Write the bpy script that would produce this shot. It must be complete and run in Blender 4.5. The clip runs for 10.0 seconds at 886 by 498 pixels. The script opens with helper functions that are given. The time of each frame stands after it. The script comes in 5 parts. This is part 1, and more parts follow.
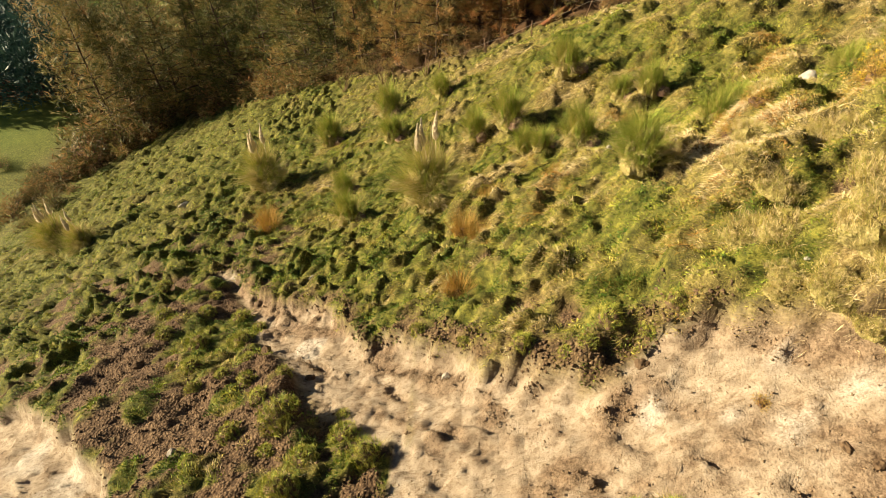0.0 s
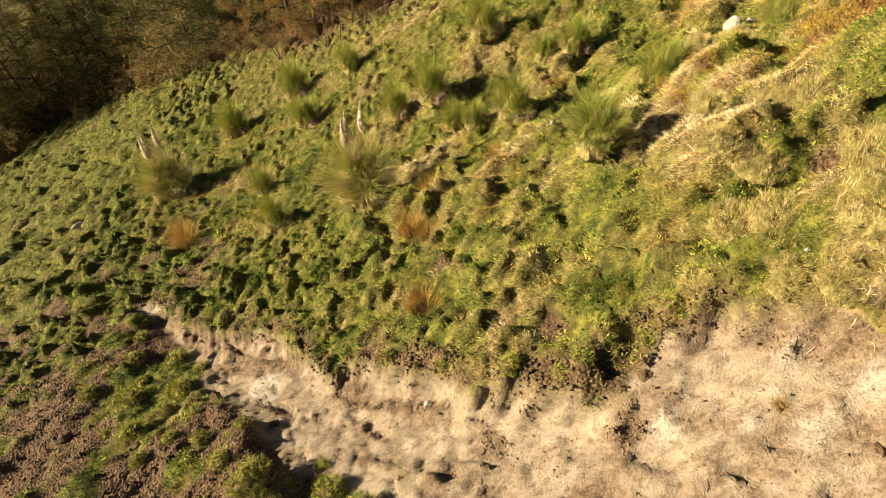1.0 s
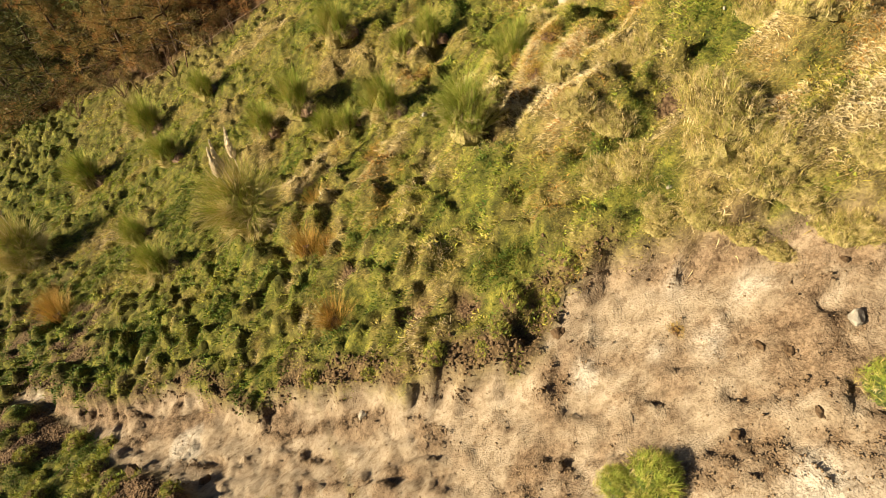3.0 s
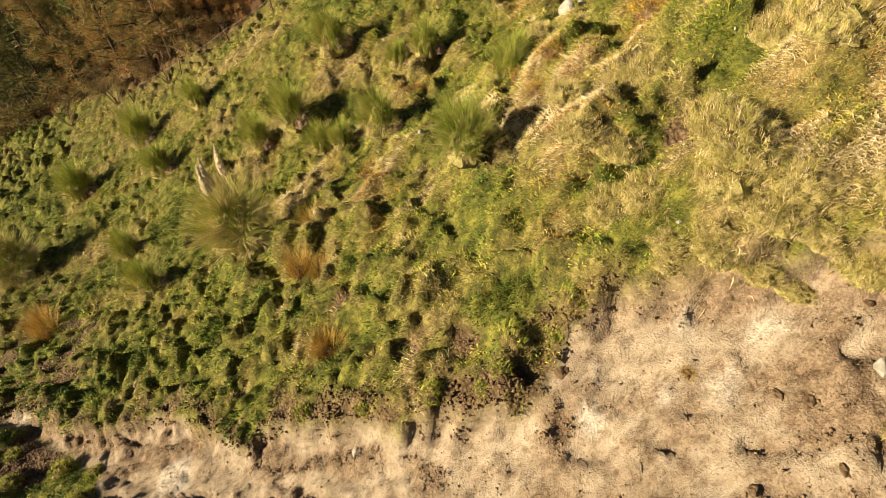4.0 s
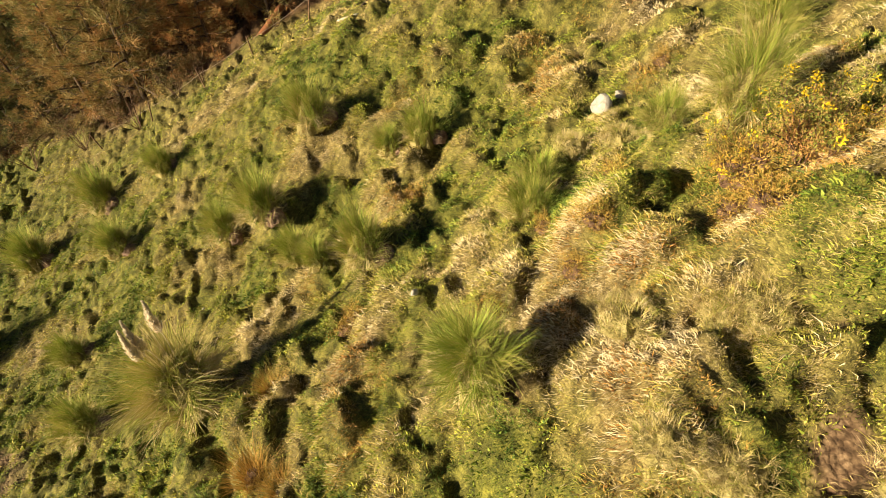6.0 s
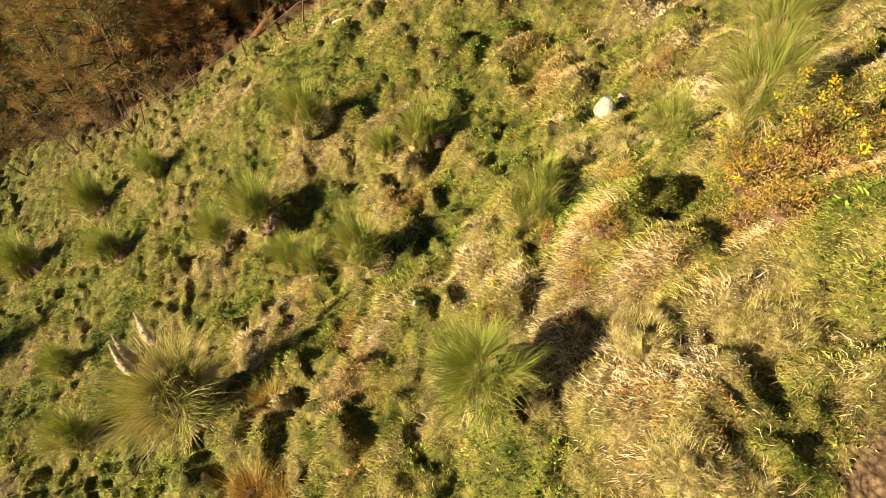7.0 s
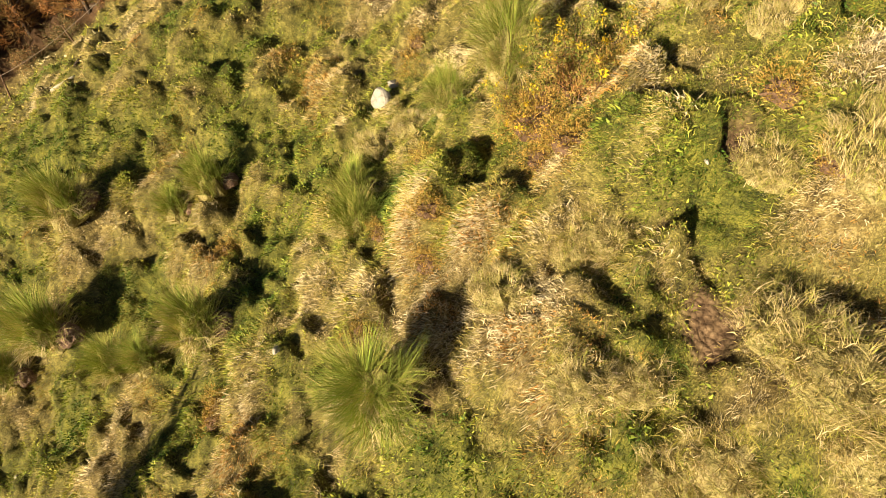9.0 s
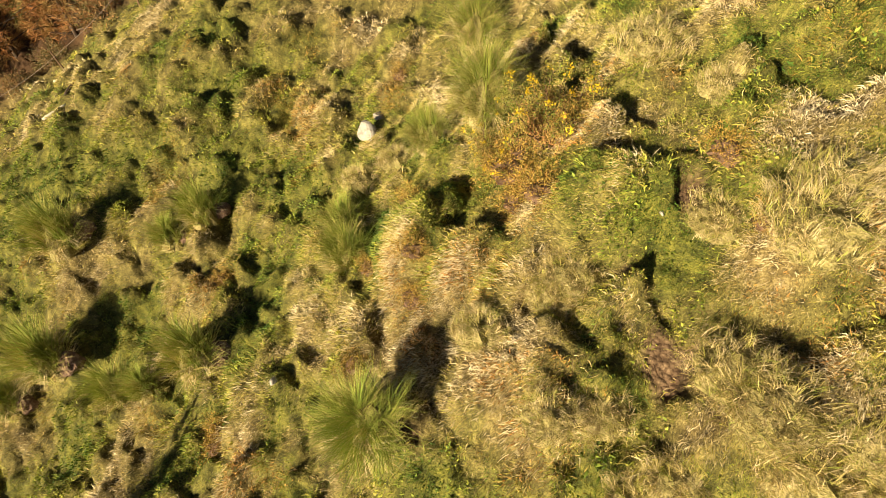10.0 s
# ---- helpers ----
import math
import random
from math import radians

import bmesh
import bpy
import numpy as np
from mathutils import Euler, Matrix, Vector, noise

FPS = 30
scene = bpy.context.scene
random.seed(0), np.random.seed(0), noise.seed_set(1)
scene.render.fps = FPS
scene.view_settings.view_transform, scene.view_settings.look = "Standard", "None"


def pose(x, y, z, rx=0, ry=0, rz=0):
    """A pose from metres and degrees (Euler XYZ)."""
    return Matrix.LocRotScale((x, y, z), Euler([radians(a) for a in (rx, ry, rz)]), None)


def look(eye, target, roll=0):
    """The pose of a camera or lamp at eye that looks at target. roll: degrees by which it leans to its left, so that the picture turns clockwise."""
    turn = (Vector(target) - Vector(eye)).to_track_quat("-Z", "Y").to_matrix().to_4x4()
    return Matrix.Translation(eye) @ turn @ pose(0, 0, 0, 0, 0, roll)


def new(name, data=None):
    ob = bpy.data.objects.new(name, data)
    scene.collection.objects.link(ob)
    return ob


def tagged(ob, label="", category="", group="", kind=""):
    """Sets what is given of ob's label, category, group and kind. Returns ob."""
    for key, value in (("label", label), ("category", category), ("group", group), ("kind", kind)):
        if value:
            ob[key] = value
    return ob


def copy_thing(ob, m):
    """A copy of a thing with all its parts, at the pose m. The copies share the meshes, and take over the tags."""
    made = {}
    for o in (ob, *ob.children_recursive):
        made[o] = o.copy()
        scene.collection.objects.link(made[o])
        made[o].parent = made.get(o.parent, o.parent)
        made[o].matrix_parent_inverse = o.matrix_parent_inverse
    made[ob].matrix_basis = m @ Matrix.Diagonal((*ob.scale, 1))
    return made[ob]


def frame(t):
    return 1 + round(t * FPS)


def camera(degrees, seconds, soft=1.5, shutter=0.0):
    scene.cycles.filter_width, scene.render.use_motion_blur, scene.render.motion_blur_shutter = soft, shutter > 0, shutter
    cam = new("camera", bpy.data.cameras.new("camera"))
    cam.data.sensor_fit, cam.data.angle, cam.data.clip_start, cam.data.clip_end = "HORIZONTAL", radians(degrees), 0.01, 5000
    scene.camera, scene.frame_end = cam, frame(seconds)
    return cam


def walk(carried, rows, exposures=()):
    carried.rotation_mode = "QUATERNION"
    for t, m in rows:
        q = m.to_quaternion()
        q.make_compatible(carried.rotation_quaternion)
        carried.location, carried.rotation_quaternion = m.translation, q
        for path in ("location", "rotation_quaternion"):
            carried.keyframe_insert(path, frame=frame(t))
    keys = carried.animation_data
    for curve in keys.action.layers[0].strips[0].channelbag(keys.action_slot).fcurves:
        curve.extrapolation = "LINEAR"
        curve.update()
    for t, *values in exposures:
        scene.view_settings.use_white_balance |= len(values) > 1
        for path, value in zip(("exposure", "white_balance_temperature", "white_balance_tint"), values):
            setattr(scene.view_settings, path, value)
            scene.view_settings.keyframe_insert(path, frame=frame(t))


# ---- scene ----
cam = camera(79.0, 10.0, soft=0.9)
PATH = [
    (0, (0.345, 0.071, 11.86), (0.31, 1.517, 10.48), -0.5),
    (0.1, (0.301, 0.395, 11.93), (0.262, 1.719, 10.431), -1.2),
    (0.5, (0.002, 1.236, 11.989), (-0.036, 2.559, 10.489), -0.9),
    (1, (-0.183, 1.537, 11.923), (0.05, 2.845, 10.429), -1.1),
    (1.5, (-0.338, 1.532, 11.931), (0.209, 2.739, 10.433), -1.5),
    (2, (-0.306, 1.441, 11.916), (0.27, 2.633, 10.417), -1.6),
    (3.5, (-0.097, 1.56, 11.939), (0.485, 2.751, 10.441), -1.6),
    (4, (0.107, 2.011, 11.939), (0.691, 3.201, 10.441), -1.6),
    (4.5, (0.588, 2.999, 11.935), (1.172, 4.188, 10.437), -1.5),
    (5, (1.185, 4.123, 11.934), (1.767, 5.311, 10.434), -1.6),
    (5.5, (1.72, 5.131, 11.938), (2.299, 6.318, 10.436), -1.8),
    (6, (2.13, 5.92, 11.916), (2.709, 7.108, 10.414), -1.7),
    (6.2, (2.195, 6.11, 11.9), (2.777, 7.295, 10.399), -1.6),
    (7.5, (2.085, 6.235, 11.804), (2.708, 7.401, 10.302), -1.6),
    (8, (2.035, 6.291, 11.819), (2.734, 7.411, 10.317), -1.7),
    (8.5, (2.008, 6.332, 11.836), (2.896, 7.309, 10.333), -1.8),
    (9, (2.064, 6.372, 11.867), (3.132, 7.13, 10.355), -2.1),
    (9.5, (2.131, 6.356, 12.103), (3.211, 7.089, 10.588), -2.2),
    (10, (2.173, 6.311, 12.632), (3.257, 7.036, 11.116), -2.2),
]
walk(cam, [(t, look(eye, target, roll)) for t, eye, target, roll in PATH],
     exposures=[(0, 1.74), (0.5, 1.69), (1, 1.67), (2, 1.54), (4, 1.52), (5, 1.64), (6, 1.71), (8, 1.73), (9, 1.62), (10, 1.58)])

# ---- light and sky ----
SUN_AZ, SUN_EL = 174.0, 17.5     # degrees: direction to the sun from +x, and its height
to_sun = Vector((math.cos(radians(SUN_AZ)) * math.cos(radians(SUN_EL)), math.sin(radians(SUN_AZ)) * math.cos(radians(SUN_EL)), math.sin(radians(SUN_EL))))
world = bpy.data.worlds.new("sky")
scene.world = world
world.use_nodes = True
sky = world.node_tree.nodes.new("ShaderNodeTexSky")
sky.sky_type, sky.sun_disc = "NISHITA", False
sky.sun_elevation, sky.sun_rotation = radians(SUN_EL), radians(90 - SUN_AZ)
backing = world.node_tree.nodes["Background"]
backing.inputs["Strength"].default_value = 0.0225
world.node_tree.links.new(sky.outputs[0], backing.inputs["Color"])
sun = new("sun", bpy.data.lights.new("sun", "SUN"))
sun.data.energy, sun.data.angle, sun.data.color = 5.0, radians(0.55), (1.0, 0.842, 0.565)
sun.matrix_world = look(to_sun * 200, (0, 0, 0))


# ---- numpy noise ----
def hashed(i, j, seed):
    h = (i.astype(np.int64) * 374761393 + j.astype(np.int64) * 668265263 + seed * 974634777) & 0xFFFFFFFF
    h = ((h ^ (h >> 13)) * 1274126177) & 0xFFFFFFFF
    return ((h ^ (h >> 16)) & 0xFFFF) / 65535.0


def value_noise(x, y, seed=0):
    i, j = np.floor(x), np.floor(y)
    u, v = x - i, y - j
    u, v = u * u * u * (u * (u * 6 - 15) + 10), v * v * v * (v * (v * 6 - 15) + 10)
    a, b = hashed(i, j, seed), hashed(i + 1, j, seed)
    c, d = hashed(i, j + 1, seed), hashed(i + 1, j + 1, seed)
    return (a + (b - a) * u) * (1 - v) + (c + (d - c) * u) * v


def fbm(x, y, size, seed=0, octaves=3):
    """Noise from -1 to 1, its largest swells about size metres across."""
    total, gain, freq = 0.0, 1.0, 1.0 / size
    for n in range(octaves):
        c, s = math.cos(0.7 * n + seed), math.sin(0.7 * n + seed)
        total = total + gain * (2 * value_noise((c * x - s * y) * freq + 17.3 * n, (s * x + c * y) * freq + 5.1 * n, seed + n) - 1)
        gain, freq = gain * 0.5, freq * 2.03
    return total / (2 - 2 * 0.5 ** octaves) * 1.3


def hummocks(x, y, cell, seed):
    """Domes of grown-over turf with clefts between, 0 to 1."""
    i0, j0 = np.floor(x / cell), np.floor(y / cell)
    top = np.zeros_like(x)
    for di in (-1, 0, 1):
        for dj in (-1, 0, 1):
            i, j = i0 + di, j0 + dj
            px, py = (i + 0.15 + 0.7 * hashed(i, j, seed)) * cell, (j + 0.15 + 0.7 * hashed(i, j, seed + 1)) * cell
            r = cell * (0.46 + 0.42 * hashed(i, j, seed + 2))
            d2 = ((x - px) ** 2 + (y - py) ** 2) / (r * r)
            top = np.maximum(top, (0.15 + 0.85 * hashed(i, j, seed + 3)) * np.clip(1 - d2, 0, 1) ** 1.45)
    return top


def smooth(a, b, v):
    t = np.clip((v - a) / (b - a), 0, 1)
    return t * t * (3 - 2 * t)


# ---- the lie of the land ----
SWELLS = [0.27, 0.6, 0.42, 0.14, 0.31, -0.1, 0.08, 0.76, 0.59, -0.03, -0.05, -0.33, -0.46, -0.27, 0.62, -0.63, -0.27, 0.32, -0.84, 0.43, -0.52, -0.62, -0.44, 1.21, -0.52, -0.6, 0.88, -0.14, -0.23, 1.59, 0.87, -1.1, 1.09, 0.24, -0.64, 0.33, 1.06, -0.46, -0.82, 0.37, -0.41, -0.59]
SWELL_X, SWELL_Y = (-12, -7, -2, 3, 8, 13), (-1, 4, 9, 14, 19, 24, 30)
EDGE_X = (-30, -12, -9.3, -8.3, -7.8, -6.05, -4.65, -3.2, -2.4, -1.5, -0.65, 0.3, 0.8, 1.65, 2.3, 2.7, 3.05, 3.4, 3.7, 4.2, 4.5, 5.1, 5.8, 8, 14)
EDGE_Y = (8, 9.0, 10.8, 12.6, 13.4, 11.4, 10.0, 9.3, 8.5, 7.2, 6.8, 6.0, 5.5, 4.9, 4.45, 4.42, 4.55, 4.72, 4.75, 4.5, 4.2, 3.6, 2.9, 0.8, -6)
SLUMP_X = (-30, -8.6, -7.5, -5.0, -3.7, -2.8, -2.1, -1.2, -0.65, -0.45)
SLUMP_Y = (16, 13.6, 12.7, 9.2, 7.3, 6.3, 5.5, 4.8, 4.5, -8)
BANK_X = (-30, -12.4, -9.3, -8.5, -6.7, -5.8, -4.6, -3.5)
BANK_Y = (14, 8.0, 6.5, 5.9, 4.9, 4.2, 2.5, -8)


KNOLLS = [  # x, y, radius, height of the larger grown-over hummocks
    (3.86, 8.62, 0.4, 0.25), (5.2, 5.1, 0.6, 0.65), (6.8, 5.2, 0.55, 0.6), (8.6, 10.8, 0.4, 0.3), (8.4, 9.6, 0.5, 0.3), (4.0, 13.4, 0.45, 0.35), (3.0, 14.1, 0.4, 0.3), (7.5, 11.9, 0.4, 0.3),
    (6.3, 9.6, 0.4, 0.3), (6.9, 7.9, 0.45, 0.3), (-0.35, 12.8, 0.6, 0.35), (5.9, 15.6, 0.45, 0.35), (2.45, 17.6, 0.5, 0.35), (4.6, 19.2, 0.55, 0.4), (5.3, 7.1, 0.42, 0.42), (8.4, 6.5, 0.5, 0.3), (8.8, 7.7, 0.5, 0.35)]
BUMPS = [(6.95, 7.35, 0.4, 0.32), (5.3, 6.5, 0.35, 0.42), (2.1, 9.75, 0.32, 0.38), (0.45, 11.5, 0.4, 0.42), (-0.55, 11.4, 0.45, 0.4), (8.8, 16.4, 0.4, 0.4), (7.7, 18.4, 0.4, 0.4), (5.05, 5.0, 0.3, 0.2), (3.9, 5.05, 0.28, 0.32), (4.35, 5.3, 0.25, 0.25), (3.55, 5.7, 0.28, 0.25), (1.9, 11.9, 0.3, 0.3), (4.75, 6.9, 0.35, 0.3)]
# patches of lush, bleached and rusty growth: x, y, radius
LUSH = [(6.58, 7.0, 0.75), (10.4, 20.2, 1.5), (6.07, 5.73, 0.4), (8.9, 5.7, 0.5), (4.92, 6.26, 0.5), (5.4, 21.5, 1.4), (9.5, 18.3, 1.2), (2.9, 5.85, 0.55), (4.44, 4.84, 0.45), (4.84, 6.1, 0.45), (6.7, 6.2, 0.5), (5.5, 4.2, 0.35), (4.2, 16.2, 0.7)]
BLEACHED = [(6.3, 7.3, 0.42), (8.6, 6.55, 0.55), (6.82, 5.2, 0.62), (5.27, 5.15, 0.72), (5.5, 4.5, 0.4), (5.13, 4.73, 0.6), (5.14, 3.96, 0.55), (4.56, 4.2, 0.5), (5.57, 3.4, 0.55), (6.1, 7.55, 0.5), (4.3, 6.77, 0.5), (5.84, 8.43, 0.4), (5.3, 8.4, 0.45), (5.83, 6.37, 0.4)]
RUSTY = [(6.49, 5.42, 0.45), (4.96, 6.94, 0.42), (5.55, 14.15, 0.5), (6.1, 9.55, 0.45), (2.8, 10.8, 0.45), (9.95, 12.75, 0.6), (5.0, 7.65, 0.4), (9.5, 15.8, 0.75), (6.8, 4.96, 0.5), (7.87, 9.0, 0.5), (7.66, 8.15, 0.55), (7.0, 17.6, 0.6), (1.0, 8.6, 0.4), (4.4, 9.6, 0.35)]


def patches(x, y, places):
    total = 0.0
    for a, b, r in places:
        total = total + np.exp(-(((x - a) ** 2 + (y - b) ** 2) / (r * r)) ** 1.4)
    return np.clip(total, 0, 1)



def scar(x, y):
    """How far a place lies below the torn edge of the turf, in metres (minus: on the turf)."""
    wob = 0.16 * fbm(x, y, 0.9, 31, 3) + 0.14 * fbm(x, y, 0.5, 35, 2) + 0.06 * fbm(x, y, 0.25, 33, 2)
    return (np.interp(x, EDGE_X, EDGE_Y) - y) * 0.78 + wob


def slump(x, y):
    """The same for the slipped soil below the left half of the scar."""
    wob = 0.25 * fbm(x, y, 1.1, 41, 3)
    return np.where(x < -0.45, (np.interp(x, SLUMP_X, SLUMP_Y) - y) * 0.7, -(x + 0.45)) + wob


def bank(x, y):
    """The same for the lower pale bank."""
    return (np.interp(x, BANK_X, BANK_Y) - y) * 0.8 + 0.25 * fbm(x, y, 1.2, 47, 3)


def base_height(x, y):
    z = 4.2 + 0.46 * x - 0.21 * y
    n = 0
    for a in SWELL_X:
        for b in SWELL_Y:
            z = z + SWELLS[n] * np.exp(-((x - a) ** 2 + (y - b) ** 2) / 40.5)
            n += 1
    far = np.hypot(x - 2, y - 12)
    low = -26 - 6 * fbm(x, y, 60, 71, 2)
    deep = np.where(z < low + 8, low + 8 * np.exp(np.clip((z - low - 8) / 8, -30, 0)), z)
    high = 30 + 10 * fbm(x, y, 80, 72, 2)
    deep = np.where(deep > high - 15, high - 15 * np.exp(np.clip(-(deep - high + 15) / 15, -30, 0)), deep)
    return z + (deep - z) * smooth(25, 60, far)


def masks(x, y):
    """Bare clay, loose soil and dry grass, each from 0 to 1."""
    s, l, b = scar(x, y), slump(x, y), bank(x, y)
    bare = smooth(-0.08, 0.12, s)
    slip = smooth(-0.05, 0.25, l) * bare
    pale = smooth(-0.1, 0.15, b)
    clay = np.clip(bare * (1 - slip) + pale, 0, 1)
    # green patches that slid down with the soil
    clumps = smooth(0.0, 0.25, fbm(x, y, 0.9, 53, 3) + 0.25 * smooth(6.5, 10, y) - 0.3 * smooth(-4.0, -7.0, x) * smooth(8.0, 6.0, y) - 0.16)
    soil = slip * (1 - pale) * (1 - clumps)
    torn = smooth(0.02, 0.25, fbm(0.8 * x, y, 0.8, 59, 3) - 0.12) * smooth(-4.5, -6.5, x) * smooth(-26, -18, x) * smooth(8, 10, y) * smooth(24, 15, y) * (1 - bare)
    soil = np.clip(soil + torn, 0, 1)
    for a, b, r in ((5.7, 5.78, 0.38), (7.2, 6.45, 0.24), (1.0, 8.3, 0.28), (1.6, 6.3, 0.35), (2.2, 5.7, 0.3), (4.1, 8.3, 0.2), (6.4, 6.6, 0.15)):
        soil = np.clip(soil + smooth(0.35, 0.8, np.exp(-((x - a) ** 2 + (y - b) ** 2) / (r * r)) + 0.35 * fbm(x, y, 0.3, 58, 2)), 0, 1)
    # crumbling soil just above the torn edge
    rim = smooth(-0.8, -0.1, s) * (1 - bare) * smooth(-0.15, 0.25, fbm(x, y, 0.6, 57, 3) + 0.22 * smooth(4, 2, np.abs(x - 1.5)))
    soil = np.clip(soil + 0.9 * rim * smooth(4.5, 2.5, x), 0, 1)
    return clay, soil


WOOD_X = (-60, -45, -38, -33, -24, -15, -10, -5, -2.7, 0, 3.6, 7.2, 9.4, 10.4, 12.4, 18, 40)
WOOD_Y = (44, 47, 51, 58, 55, 47, 42.5, 37, 34, 33.5, 32.9, 30.5, 30, 28.8, 26.6, 22, 6)


def wood(x, y):
    """How far a place lies inside the wood."""
    return y - np.interp(x, WOOD_X, WOOD_Y) + 1.2 * fbm(x, y, 4, 81, 2)


LEDGES = [((2.7, 3.65), (4.95, 1.72), 0.2), ((-3.2, 7.4), (-0.4, 5.35), 0.5), ((-1.5, 5.55), (1.0, 3.9), 0.7), ((2.2, 3.05), (3.4, 2.6), 0.35), ((-4.2, 8.6), (-2.6, 7.0), 0.4), ((3.6, 2.2), (4.6, 1.5), 0.8)]


def ledges(x, y):
    """Broken lines where the clay slid apart: the groove itself and the crumbs beside it."""
    groove, beside = 0.0, 0.0
    for k, (a, b, cut) in enumerate(LEDGES):
        ux, uy = b[0] - a[0], b[1] - a[1]
        long = math.hypot(ux, uy)
        ux, uy = ux / long, uy / long
        s = (x - a[0]) * ux + (y - a[1]) * uy
        d = (y - a[1]) * ux - (x - a[0]) * uy + 0.1 * fbm(x, y, 0.6, 211 + k, 3)
        on = smooth(-0.2, 0.15, s) * smooth(long + 0.2, long - 0.15, s)
        groove = groove + on * np.exp(-(d / 0.06) ** 2) * smooth(-0.35, 0.0, fbm(x, y, 0.35, 221 + k, 2))
        beside = beside + on * np.exp(-((d + 0.05) / 0.14) ** 2) * cut
    return np.clip(groove, 0, 1), np.clip(1.6 * beside, 0, 1)


SCREE = [(-2.6, 8.3, 0.7), (-3.1, 8.9, 0.6), (2.6, 3.75, 0.35), (3.2, 3.2, 0.35), (4.7, 2.65, 0.4), (-0.9, 6.4, 0.45), (1.7, 3.1, 0.5), (4.9, 2.2, 0.4), (0.2, 4.3, 0.4), (5.3, 2.8, 0.4), (1.3, 4.6, 0.45)]


def loam(x, y):
    """Brown crumbly patches on the clay: a band under the turf, scree and streaks along the slip."""
    s = scar(x, y)
    band = smooth(0.9, 0.3, s) * smooth(1.0, -1.0, x)
    band = np.clip(band + smooth(0.45, 0.05, s) * smooth(2.6, 3.8, x), 0, 1)
    streak = fbm(0.35 * (0.81 * x - 0.58 * y), 1.7 * (0.58 * x + 0.81 * y), 0.7, 95, 4)
    scree = patches(x, y, SCREE) * smooth(-0.45, 0.15, fbm(x, y, 0.35, 231, 3))
    return np.clip(0.7 * smooth(0.2, 0.55, streak + 0.5 * fbm(x, y, 0.5, 96, 2)) + 0.8 * band * smooth(-0.3, 0.2, fbm(x, y, 0.8, 98, 2)) + scree + ledges(x, y)[1] * smooth(-0.4, 0.2, fbm(x, y, 0.2, 233, 2)), 0, 1)


def chalk(x, y):
    spots = 0.0
    for a, b, r in ((4.33, 3.96, 0.28), (4.85, 3.34, 0.22), (4.21, 3.15, 0.33), (2.98, 3.8, 0.22), (4.05, 1.35, 0.4), (3.75, 3.5, 0.22), (-2.9, 7.6, 0.35), (-3.3, 7.9, 0.3), (-7.2, 13.0, 0.6), (-9.7, 5.6, 0.7), (-7.8, 4.8, 0.7)):
        spots = spots + np.exp(-((x - a) ** 2 + (y - b) ** 2) / (r * r))
    return np.clip(smooth(0.3, 0.85, spots * 0.85 + 0.42 * fbm(x, y, 0.4, 97, 3)), 0, 1)


def dryness(x, y):
    d = 0.34 + 0.1 * smooth(9.0, 12.5, y) * smooth(-3, 0, x) + 0.18 * smooth(3.0, 6.3, x - 0.12 * (y - 6)) * smooth(13, 8, y) - 0.34 * smooth(-5, -12, x) - 0.3 * smooth(1.5, -3, x) * smooth(20, 14, y)
    d = d + 0.12 * smooth(5, 9, x) * smooth(11, 18, y)
    d = d + 0.3 * (hummocks(x, y, 1.05, 101) - 0.35) * smooth(0, 3, x)
    d = d + 0.3 * patches(x, y, BLEACHED) + 0.1 * patches(x, y, RUSTY) - 0.46 * patches(x, y, LUSH)
    return d + 0.34 * fbm(x, y, 1.9, 61, 2) + 0.3 * fbm(x, y, 0.8, 67, 2) + 0.44 * (1 - 0.7 * smooth(10, 16, y)) * fbm(x, y, 0.36, 69, 2)


